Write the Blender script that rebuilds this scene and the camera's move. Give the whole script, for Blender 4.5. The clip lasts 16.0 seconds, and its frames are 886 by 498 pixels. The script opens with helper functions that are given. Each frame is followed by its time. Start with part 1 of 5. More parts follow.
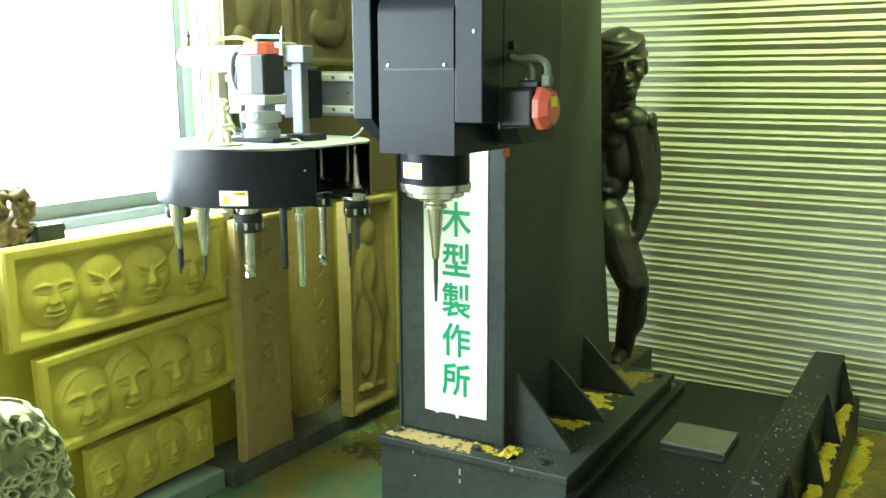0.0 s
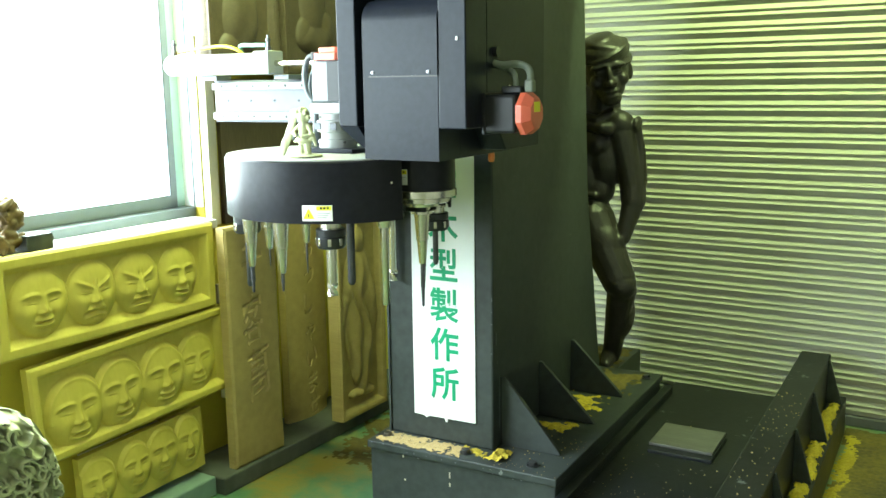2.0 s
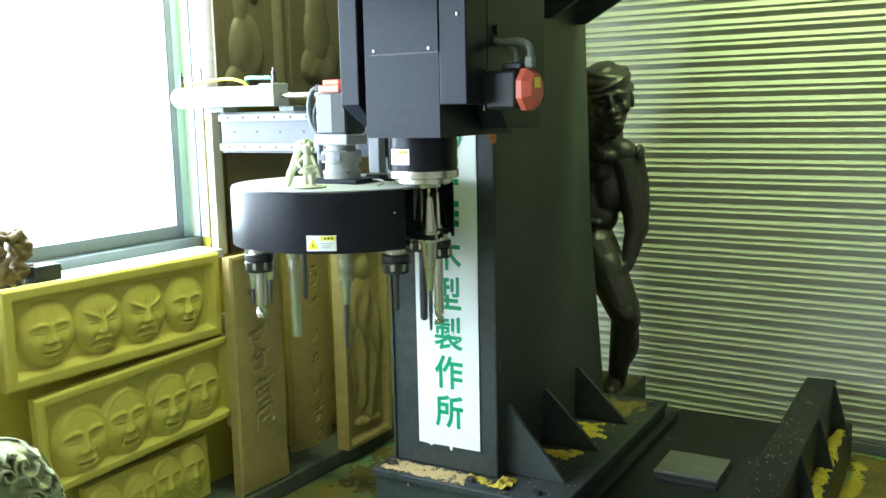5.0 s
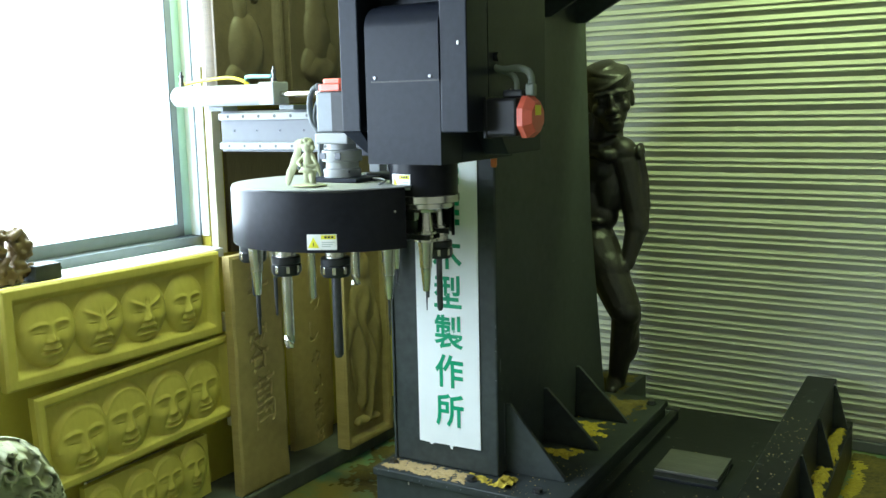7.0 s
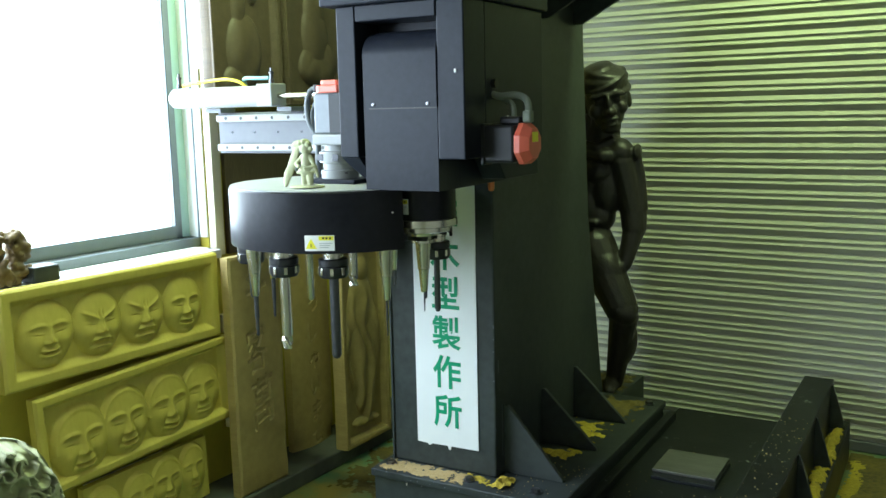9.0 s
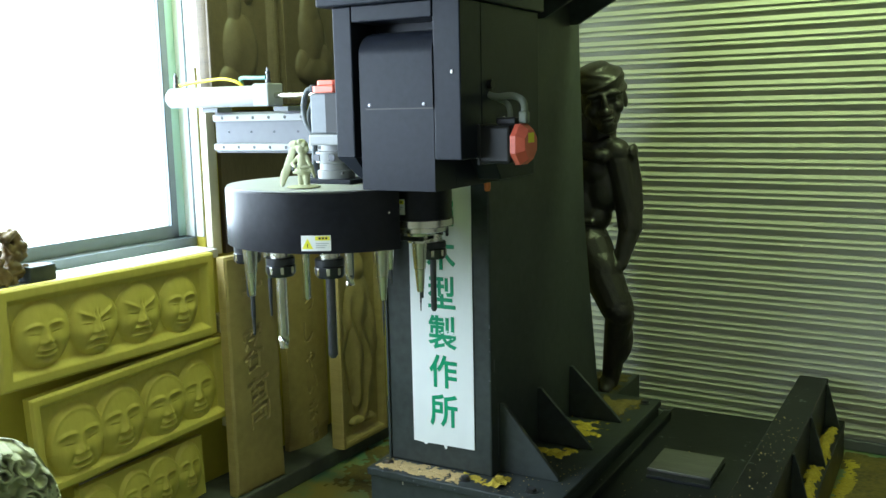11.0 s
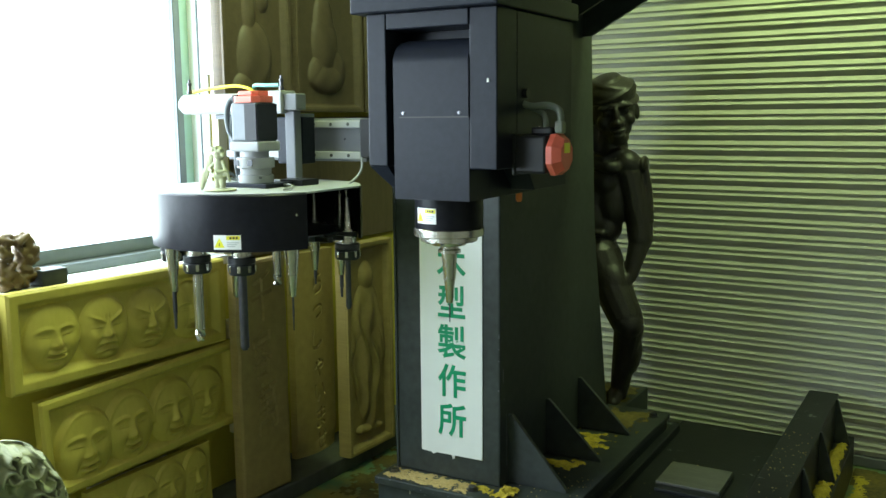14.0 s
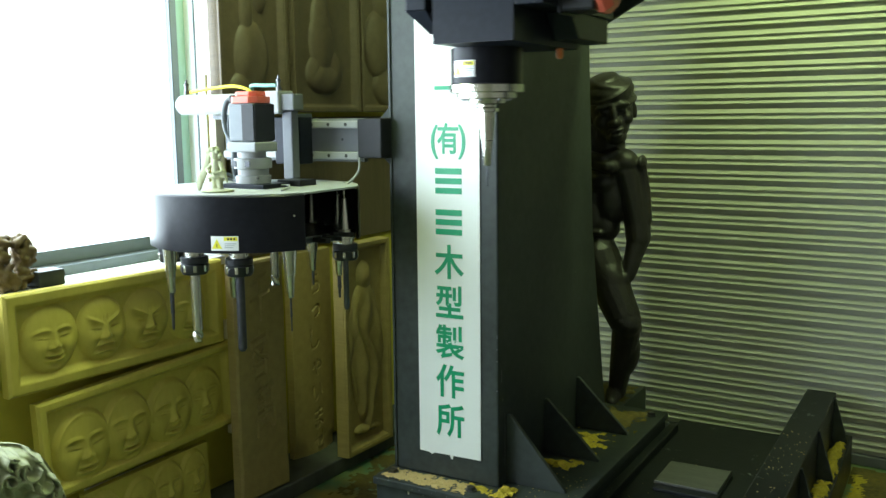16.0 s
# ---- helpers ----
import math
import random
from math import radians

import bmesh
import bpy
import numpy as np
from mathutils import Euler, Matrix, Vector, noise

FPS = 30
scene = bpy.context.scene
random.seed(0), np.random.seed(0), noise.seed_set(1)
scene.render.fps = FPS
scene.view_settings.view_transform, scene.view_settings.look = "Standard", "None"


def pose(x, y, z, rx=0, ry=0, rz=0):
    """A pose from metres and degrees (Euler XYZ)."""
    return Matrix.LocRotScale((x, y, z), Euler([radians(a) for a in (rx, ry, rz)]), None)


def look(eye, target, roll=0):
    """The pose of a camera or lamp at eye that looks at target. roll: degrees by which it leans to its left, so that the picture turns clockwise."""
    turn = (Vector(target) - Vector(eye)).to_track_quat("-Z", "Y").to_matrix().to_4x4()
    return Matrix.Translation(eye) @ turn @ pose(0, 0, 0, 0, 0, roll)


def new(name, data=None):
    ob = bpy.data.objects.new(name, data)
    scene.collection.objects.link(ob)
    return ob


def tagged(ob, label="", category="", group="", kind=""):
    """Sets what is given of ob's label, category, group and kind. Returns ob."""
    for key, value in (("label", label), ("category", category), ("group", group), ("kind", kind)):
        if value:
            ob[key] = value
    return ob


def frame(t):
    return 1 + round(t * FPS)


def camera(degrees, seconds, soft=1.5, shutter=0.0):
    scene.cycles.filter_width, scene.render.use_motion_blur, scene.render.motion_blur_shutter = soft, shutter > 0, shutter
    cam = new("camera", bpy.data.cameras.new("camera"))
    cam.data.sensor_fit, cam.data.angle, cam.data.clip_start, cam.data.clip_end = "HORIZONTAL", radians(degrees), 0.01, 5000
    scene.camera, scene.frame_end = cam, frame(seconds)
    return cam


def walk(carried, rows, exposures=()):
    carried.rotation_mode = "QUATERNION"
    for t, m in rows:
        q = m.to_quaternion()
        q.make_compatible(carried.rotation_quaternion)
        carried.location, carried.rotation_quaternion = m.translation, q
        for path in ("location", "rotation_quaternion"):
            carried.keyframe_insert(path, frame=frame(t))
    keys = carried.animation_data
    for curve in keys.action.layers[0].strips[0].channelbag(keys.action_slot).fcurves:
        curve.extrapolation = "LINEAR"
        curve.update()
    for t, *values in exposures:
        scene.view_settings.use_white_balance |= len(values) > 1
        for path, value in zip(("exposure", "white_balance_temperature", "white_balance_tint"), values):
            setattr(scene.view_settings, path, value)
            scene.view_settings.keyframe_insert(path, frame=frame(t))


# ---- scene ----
cam = camera(51.7, 16.0, shutter=0.5)
PATH = [
    (0, (0.012, 0.003, 1.396), (-0.972, 1.705, 1.026), -0.2),
    (0.5, (0.019, 0.002, 1.393), (-0.961, 1.707, 1.029), -0.3),
    (1, (0.018, -0.003, 1.394), (-0.954, 1.707, 1.034), -0.3),
    (1.5, (0.026, -0.006, 1.398), (-0.945, 1.705, 1.038), -0.5),
    (2, (0.034, -0.007, 1.399), (-0.935, 1.705, 1.04), -0.8),
    (2.5, (0.039, -0.009, 1.4), (-0.923, 1.709, 1.051), -1.0),
    (3, (0.046, -0.017, 1.4), (-0.912, 1.705, 1.057), -1.0),
    (3.5, (0.054, -0.016, 1.405), (-0.908, 1.706, 1.071), -1.3),
    (4, (0.057, -0.021, 1.411), (-0.919, 1.698, 1.107), -1.1),
    (6.5, (0.051, -0.02, 1.411), (-0.939, 1.691, 1.107), -1.2),
    (7, (0.052, -0.02, 1.41), (-0.934, 1.693, 1.105), -1.2),
    (7.5, (0.056, -0.018, 1.411), (-0.936, 1.692, 1.108), -1.3),
    (8, (0.056, -0.017, 1.405), (-0.933, 1.694, 1.098), -1.1),
    (8.5, (0.057, -0.016, 1.41), (-0.927, 1.698, 1.105), -1.2),
    (9, (0.057, -0.024, 1.408), (-0.926, 1.691, 1.107), -1.3),
    (11.5, (0.061, -0.029, 1.415), (-0.915, 1.69, 1.109), -1.2),
    (12, (0.059, -0.031, 1.406), (-0.923, 1.687, 1.113), -1.0),
    (12.5, (0.049, -0.033, 1.413), (-0.934, 1.684, 1.12), -0.9),
    (13, (0.044, -0.034, 1.416), (-0.942, 1.681, 1.124), -0.7),
    (13.5, (0.048, -0.035, 1.405), (-0.943, 1.679, 1.12), -0.5),
    (14, (0.051, -0.034, 1.411), (-0.94, 1.68, 1.128), -0.5),
    (14.5, (0.052, -0.036, 1.409), (-0.936, 1.681, 1.131), -0.6),
    (15, (0.054, -0.035, 1.41), (-0.937, 1.68, 1.136), -0.7),
    (15.5, (0.044, -0.035, 1.411), (-0.946, 1.68, 1.13), -0.7),
    (16, (0.048, -0.031, 1.417), (-0.938, 1.685, 1.13), -0.6),
]
walk(cam, [(t, look(e, g, r)) for t, e, g, r in PATH],
     exposures=[(0.0, 0.74, 6450, 2), (2.0, 0.68, 6350, 2), (3.5, 0.56, 5950, 8), (4.2, 0.46, 5900, 10), (6.3, -0.06, 5800, 10), (7.0, -0.14, 5800, 10), (9.0, -0.26, 5800, 10), (12.5, -0.40, 5900, 9), (14.0, -0.50, 6050, 8), (16.0, -0.58, 6050, 8)])

# ---- the room's own axes: u to the right along the shutter, v towards it ----
TURN = -2.34
ROOM = pose(0, 0, 0, 0, 0, TURN)
WALL_U, SHUT_V = -2.40, 3.875
EAST_U, SOUTH_V, CEIL = 3.2, -2.6, 2.9


def room(u, v, z, rx=0, ry=0, rz=0):
    return ROOM @ pose(u, v, z, rx, ry, rz)


# ---- world and lights ----
world = bpy.data.worlds.new("world")
scene.world = world
world.use_nodes = True
wn = world.node_tree
sky = wn.nodes.new("ShaderNodeTexSky")
sky.sky_type, sky.sun_disc = "NISHITA", False
sky.sun_elevation, sky.sun_rotation = radians(50), radians(120)
wn.nodes["Background"].inputs["Strength"].default_value = 0.08
wn.links.new(sky.outputs[0], wn.nodes["Background"].inputs[0])


def area(name, m, w, h, watts, colour):
    d = bpy.data.lights.new(name, "AREA")
    d.shape, d.size, d.size_y, d.energy, d.color = "RECTANGLE", w, h, watts, colour
    ob = new(name, d)
    ob.matrix_world = m
    return ob


DAY = (0.80, 0.93, 1.0)
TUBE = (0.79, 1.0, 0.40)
# runs on past the seen panes, added to brighten the machine's front
area("window_light", room(WALL_U - 0.13, -0.07, 1.56, 0, -90, 0), 1.1, 4.5, 255, DAY)
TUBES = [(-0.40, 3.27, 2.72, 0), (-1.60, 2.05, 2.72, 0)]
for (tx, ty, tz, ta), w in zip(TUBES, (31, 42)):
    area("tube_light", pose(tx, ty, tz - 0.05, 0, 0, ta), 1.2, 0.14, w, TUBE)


# ---- materials ----
def mat(name, colour, rough=0.5, metal=0.0, grain=0.0, scale=30.0, colour2=None, stretch=(1, 1, 1), big=2.5, bump=0.0,
        bump_scale=None, coat=0.0, spec=0.5, contrast=0.5, rough_var=0.08, wear=0.0):
    """A principled surface whose colour drifts at two scales, with a fine relief."""
    m = bpy.data.materials.new(name)
    m.use_nodes = True
    nt = m.node_tree
    b = nt.nodes["Principled BSDF"]
    b.inputs["Roughness"].default_value, b.inputs["Metallic"].default_value = rough, metal
    b.inputs["Specular IOR Level"].default_value = spec
    b.inputs["Coat Weight"].default_value = coat
    tc = nt.nodes.new("ShaderNodeTexCoord")
    mp = nt.nodes.new("ShaderNodeMapping")
    mp.inputs["Scale"].default_value = stretch
    nt.links.new(tc.outputs["Object"], mp.inputs[0])
    fine = nt.nodes.new("ShaderNodeTexNoise")
    fine.inputs["Scale"].default_value, fine.inputs["Detail"].default_value = scale, 6
    wide = nt.nodes.new("ShaderNodeTexNoise")
    wide.inputs["Scale"].default_value, wide.inputs["Detail"].default_value = big, 4
    for n in (fine, wide):
        nt.links.new(mp.outputs[0], n.inputs["Vector"])
    add = nt.nodes.new("ShaderNodeMix")
    add.inputs[0].default_value = 0.5
    nt.links.new(fine.outputs[0], add.inputs[2])
    nt.links.new(wide.outputs[0], add.inputs[3])
    ramp = nt.nodes.new("ShaderNodeValToRGB")
    ramp.color_ramp.elements[0].position, ramp.color_ramp.elements[1].position = 0.5 - contrast * 0.4, 0.5 + contrast * 0.4
    c2 = colour2 or [c * (1 - grain) for c in colour]
    c1 = colour if colour2 else [min(1, c * (1 + grain)) for c in colour]
    ramp.color_ramp.elements[0].color, ramp.color_ramp.elements[1].color = (*c2, 1), (*c1, 1)
    nt.links.new(add.outputs[0], ramp.inputs[0])
    out = ramp.outputs[0]
    if wear:     # small chips and scuffs where a rough noise peaks
        ch = nt.nodes.new("ShaderNodeTexNoise")
        ch.inputs["Scale"].default_value, ch.inputs["Detail"].default_value, ch.inputs["Roughness"].default_value = 17, 8, 0.68
        nt.links.new(tc.outputs["Object"], ch.inputs["Vector"])
        cr = nt.nodes.new("ShaderNodeValToRGB")
        cr.color_ramp.elements[0].position, cr.color_ramp.elements[1].position = wear, wear + 0.05
        nt.links.new(ch.outputs[0], cr.inputs[0])
        mx = nt.nodes.new("ShaderNodeMix")
        mx.data_type = "RGBA"
        nt.links.new(cr.outputs[0], mx.inputs[0])
        nt.links.new(out, mx.inputs[6])
        mx.inputs[7].default_value = (0.20, 0.21, 0.20, 1)
        out = mx.outputs[2]
    nt.links.new(out, b.inputs["Base Color"])
    mr = nt.nodes.new("ShaderNodeMapRange")
    mr.inputs[3].default_value, mr.inputs[4].default_value = max(0.03, rough - rough_var), min(1, rough + rough_var)
    nt.links.new(wide.outputs[0], mr.inputs[0])
    nt.links.new(mr.outputs[0], b.inputs["Roughness"])
    if bump:
        bn = nt.nodes.new("ShaderNodeBump")
        bn.inputs["Strength"].default_value, bn.inputs["Distance"].default_value = bump, 0.004
        src = fine
        if bump_scale:
            src = nt.nodes.new("ShaderNodeTexNoise")
            src.inputs["Scale"].default_value, src.inputs["Detail"].default_value = bump_scale, 5
            nt.links.new(mp.outputs[0], src.inputs["Vector"])
        nt.links.new(src.outputs[0], bn.inputs["Height"])
        nt.links.new(bn.outputs[0], b.inputs["Normal"])
    return m


def glow(name, colour, strength):
    m = bpy.data.materials.new(name)
    m.use_nodes = True
    b = m.node_tree.nodes["Principled BSDF"]
    b.inputs["Base Color"].default_value = (*colour, 1)
    b.inputs["Emission Color"].default_value = (*colour, 1)
    b.inputs["Emission Strength"].default_value = strength
    return m


BLACK = mat("black satin enamel", (0.013, 0.015, 0.022), 0.34, 0, 0.25, 60, spec=0.12, bump=0.05, bump_scale=180, wear=0.735)
BLACK_DEEP = mat("black gloss enamel", (0.012, 0.012, 0.016), 0.30, 0, 0.3, 50, spec=0.14, rough_var=0.05, bump=0.03, bump_scale=120)
DARK = mat("charcoal machine enamel", (0.036, 0.043, 0.041), 0.48, 0, 0.35, 35, spec=0.32, bump=0.08, bump_scale=140, big=4, wear=0.70)
BED = mat("worn black bed enamel", (0.015, 0.018, 0.020), 0.42, 0, 0.6, 45, (0.006, 0.007, 0.007), big=5, bump=0.1, wear=0.64, spec=0.35)
STEEL = mat("bright turned steel", (0.62, 0.60, 0.55), 0.24, 1.0, 0.12, 40, stretch=(1, 1, 14))
STEEL_DARK = mat("oiled dark steel", (0.16, 0.16, 0.17), 0.32, 1.0, 0.25, 40)
CARBIDE = mat("dark carbide", (0.085, 0.085, 0.10), 0.30, 0.8, 0.3, 60)
CHUCK = mat("blackened chuck steel", (0.035, 0.036, 0.04), 0.28, 0.6, 0.3, 60)
ALU = mat("anodised aluminium", (0.135, 0.14, 0.155), 0.70, 0.0, 0.08, 40)
ALU_WHITE = mat("white painted aluminium", (0.28, 0.285, 0.29), 0.62, 0.0, 0.05, 30)
GREY = mat("grey motor casing", (0.11, 0.12, 0.13), 0.45, 0.2, 0.12, 40)
MOTOR_BLACK = mat("black motor casing", (0.014, 0.014, 0.016), 0.40, 0.0, 0.2, 40, spec=0.22)
RED = mat("orange-red plastic", (0.62, 0.12, 0.075), 0.42, 0, 0.12, 30)
LABEL_WHITE = mat("white label film", (0.80, 0.80, 0.78), 0.35, 0, 0.03, 20)
LABEL_YELLOW = mat("yellow label film", (0.80, 0.74, 0.03), 0.4, 0, 0.04, 20)
INK = mat("black print", (0.02, 0.02, 0.02), 0.5, 0, 0.1, 20)
INK_GREY = mat("grey print", (0.42, 0.43, 0.42), 0.5, 0, 0.1, 20)
SIGN = mat("white sign film", (0.80, 0.82, 0.81), 0.32, 0, 0.03, 12, big=3)
GREEN = mat("green lettering film", (0.012, 0.30, 0.14), 0.4, 0, 0.1, 20)
WOOD_LIGHT = mat("fresh carved wood", (0.57, 0.475, 0.085), 0.6, 0, 0.2, 22, (0.46, 0.375, 0.062), stretch=(2.5, 1, 1), bump=0.06, bump_scale=60)
WOOD_DARK = mat("aged plank wood", (0.46, 0.35, 0.135), 0.55, 0, 0.3, 26, (0.32, 0.235, 0.085), stretch=(12, 12, 1), bump=0.15, bump_scale=60)
WOOD_BROWN = mat("dark brown wood", (0.125, 0.092, 0.055), 0.55, 0, 0.3, 26, (0.07, 0.05, 0.029), stretch=(12, 12, 1), bump=0.15, bump_scale=60)
WOOD_EDGE = mat("cream wood casing", (0.80, 0.74, 0.58), 0.5, 0, 0.15, 24, (0.70, 0.63, 0.46), stretch=(14, 14, 1))
BRONZE = mat("dark stained statue wood", (0.034, 0.029, 0.025), 0.42, 0.0, 0.4, 20, (0.014, 0.012, 0.010), stretch=(3, 3, 1), bump=0.25, bump_scale=70, coat=0.0)
STONE = mat("pale carved stone", (0.42, 0.43, 0.27), 0.80, 0, 0.15, 40, (0.29, 0.30, 0.18), bump=0.3, bump_scale=120)
RESIN = mat("brown carved root", (0.19, 0.125, 0.045), 0.6, 0, 0.3, 40, (0.08, 0.05, 0.018), bump=0.2, bump_scale=90)
WALL = mat("ochre wall paint", (0.52, 0.44, 0.05), 0.65, 0, 0.08, 30, big=1.4, bump=0.08, bump_scale=220)
SKIRT = mat("grey-green skirting paint", (0.21, 0.30, 0.26), 0.6, 0, 0.15, 20, big=3, bump=0.1)
PLASTER = mat("plain plaster", (0.42, 0.39, 0.31), 0.8, 0, 0.06, 30, bump=0.08, bump_scale=200)
SHUTTER = mat("beige shutter steel", (0.48, 0.485, 0.40), 0.55, 0.0, 0.10, 8, stretch=(0.6, 6, 6), big=1.5)
# the grey-green kerb carried on, its colour darkened for shade under the planks
KERB_SHADED = mat("shaded kerb concrete", (0.11, 0.115, 0.10), 0.8, 0, 0.3, 18, (0.045, 0.05, 0.042), big=3, bump=0.2)
FRAME_ALU = mat("grey window aluminium", (0.17, 0.20, 0.21), 0.4, 0.3, 0.08, 30)
TEAL = mat("pale green jamb paint", (0.42, 0.60, 0.58), 0.5, 0, 0.06, 20)
SILL = mat("white sill laminate", (0.78, 0.79, 0.77), 0.45, 0, 0.05, 20)
SAWDUST = mat("yellow sawdust", (0.60, 0.47, 0.035), 0.9, 0, 0.3, 120, (0.24, 0.17, 0.015), bump=0.8, bump_scale=260)
SAWDUST_PALE = mat("pale wood chips", (0.50, 0.39, 0.19), 0.9, 0, 0.3, 150, (0.44, 0.30, 0.10), bump=0.8, bump_scale=260)
SAWDUST_DIRTY = mat("trodden sawdust", (0.21, 0.155, 0.03), 0.9, 0, 0.3, 60, (0.055, 0.05, 0.022), bump=0.8, bump_scale=200, big=6)
HOSE_YELLOW = mat("yellow hose", (0.80, 0.62, 0.03), 0.4, 0, 0.05, 20)
HOSE_TEAL = mat("grey-green hose", (0.14, 0.30, 0.28), 0.4, 0, 0.1, 20)
CABLE = mat("dark grey cable", (0.06, 0.07, 0.075), 0.5, 0, 0.1, 20)
CABLE_GREEN = mat("grey-green cable", (0.13, 0.15, 0.12), 0.5, 0, 0.15, 20)
ORANGE = mat("orange plug", (0.60, 0.16, 0.03), 0.4, 0, 0.1, 20)
PLATE = mat("ground steel plate", (0.20, 0.20, 0.175), 0.48, 0.5, 0.2, 30, (0.11, 0.11, 0.095), stretch=(1, 10, 1))
OUTSIDE = glow("bright overcast distance", (0.95, 1.0, 1.0), 2.6)
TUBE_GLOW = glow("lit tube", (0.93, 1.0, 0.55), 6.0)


def floor_material():
    """Green floor paint, worn, with drifts of sawdust."""
    m = mat("green floor paint", (0.13, 0.26, 0.14), 0.42, 0, 0.2, 14, (0.075, 0.165, 0.085), big=1.3, bump=0.1, bump_scale=90)
    nt = m.node_tree
    b = nt.nodes["Principled BSDF"]
    base = b.inputs["Base Color"].links[0].from_socket
    tc = nt.nodes.new("ShaderNodeTexCoord")
    n1 = nt.nodes.new("ShaderNodeTexNoise")
    n1.inputs["Scale"].default_value, n1.inputs["Detail"].default_value, n1.inputs["Roughness"].default_value = 2.6, 9, 0.72
    nt.links.new(tc.outputs["Object"], n1.inputs["Vector"])
    r = nt.nodes.new("ShaderNodeValToRGB")
    r.color_ramp.elements[0].position, r.color_ramp.elements[1].position = 0.45, 0.60
    nt.links.new(n1.outputs[0], r.inputs[0])
    mix = nt.nodes.new("ShaderNodeMix")
    mix.data_type = "RGBA"
    nt.links.new(r.outputs[0], mix.inputs[0])
    nt.links.new(base, mix.inputs[6])
    mix.inputs[7].default_value = (0.27, 0.21, 0.05, 1)
    nt.links.new(mix.outputs[2], b.inputs["Base Color"])
    return m


FLOOR = floor_material()


# ---- building helpers ----
def mesh_of(name, bm, material, smooth=False, angle=35):
    me = bpy.data.meshes.new(name)
    bmesh.ops.recalc_face_normals(bm, faces=bm.faces[:])
    bm.to_mesh(me)
    bm.free()
    for m in (material if isinstance(material, (list, tuple)) else [material]):
        me.materials.append(m)
    if smooth:
        me.polygons.foreach_set("use_smooth", [True] * len(me.polygons))
        me.set_sharp_from_angle(angle=radians(angle))
    return me


def part(name, bm, material, parent=None, label="", m=None, smooth=False, angle=35):
    ob = new(name, mesh_of(name, bm, material, smooth, angle))
    if parent:
        ob.parent = parent
    if m is not None:
        ob.matrix_basis = m
    if label:
        ob["label"] = label
    return ob


def thing(name, m, label, category, group="", kind=""):
    ob = new(name)
    ob.empty_display_size = 0.05
    ob.matrix_basis = m
    return tagged(ob, label, category, group, kind)


def box(x0, x1, y0, y1, z0, z1, bevel=0.0, seg=2, bm=None):
    bm = bm or bmesh.new()
    r = bmesh.ops.create_cube(bm, size=1)
    bmesh.ops.scale(bm, vec=(x1 - x0, y1 - y0, z1 - z0), verts=r["verts"])
    bmesh.ops.translate(bm, vec=((x0 + x1) / 2, (y0 + y1) / 2, (z0 + z1) / 2), verts=r["verts"])
    if bevel:
        es = list({e for v in r["verts"] for e in v.link_edges})
        bmesh.ops.bevel(bm, geom=es, offset=bevel, segments=seg, affect="EDGES", profile=0.5)
    return bm


def lathe(profile, n=32, bm=None, at=(0, 0, 0), a0=0.0, a1=360.0):
    """A turned form round z from (radius, height) pairs."""
    bm = bm or bmesh.new()
    full = abs(a1 - a0 - 360) < 1e-6
    steps = n if full else n + 1
    rings = []
    for i in range(steps):
        a = radians(a0 + (a1 - a0) * i / n)
        rings.append([bm.verts.new((at[0] + r * math.cos(a), at[1] + r * math.sin(a), at[2] + z)) for r, z in profile])
    for i in range(n):
        p, q = rings[i], rings[(i + 1) % steps]
        for k in range(len(profile) - 1):
            fs = [p[k], q[k], q[k + 1], p[k + 1]]
            bm.faces.new(fs)
    bmesh.ops.remove_doubles(bm, verts=bm.verts[:], dist=1e-6)
    bmesh.ops.dissolve_degenerate(bm, edges=bm.edges[:], dist=1e-7)
    return bm


def prism(points, z0, z1, bevel=0.0, bm=None):
    """A flat outline (x, y) raised from z0 to z1."""
    bm = bm or bmesh.new()
    lo = [bm.verts.new((x, y, z0)) for x, y in points]
    hi = [bm.verts.new((x, y, z1)) for x, y in points]
    n = len(points)
    fs = [bm.faces.new(lo[::-1]), bm.faces.new(hi)]
    for i in range(n):
        fs.append(bm.faces.new((lo[i], lo[(i + 1) % n], hi[(i + 1) % n], hi[i])))
    if bevel:
        bmesh.ops.bevel(bm, geom=list({e for f in fs for e in f.edges}), offset=bevel, segments=2, affect="EDGES", profile=0.5)
    return bm


def turned(bm, m):
    bm.transform(m)
    return bm


AX_Y = pose(0, 0, 0, 90, 0, 0)      # z to -y
AX_X = pose(0, 0, 0, 0, 90, 0)      # z to +x


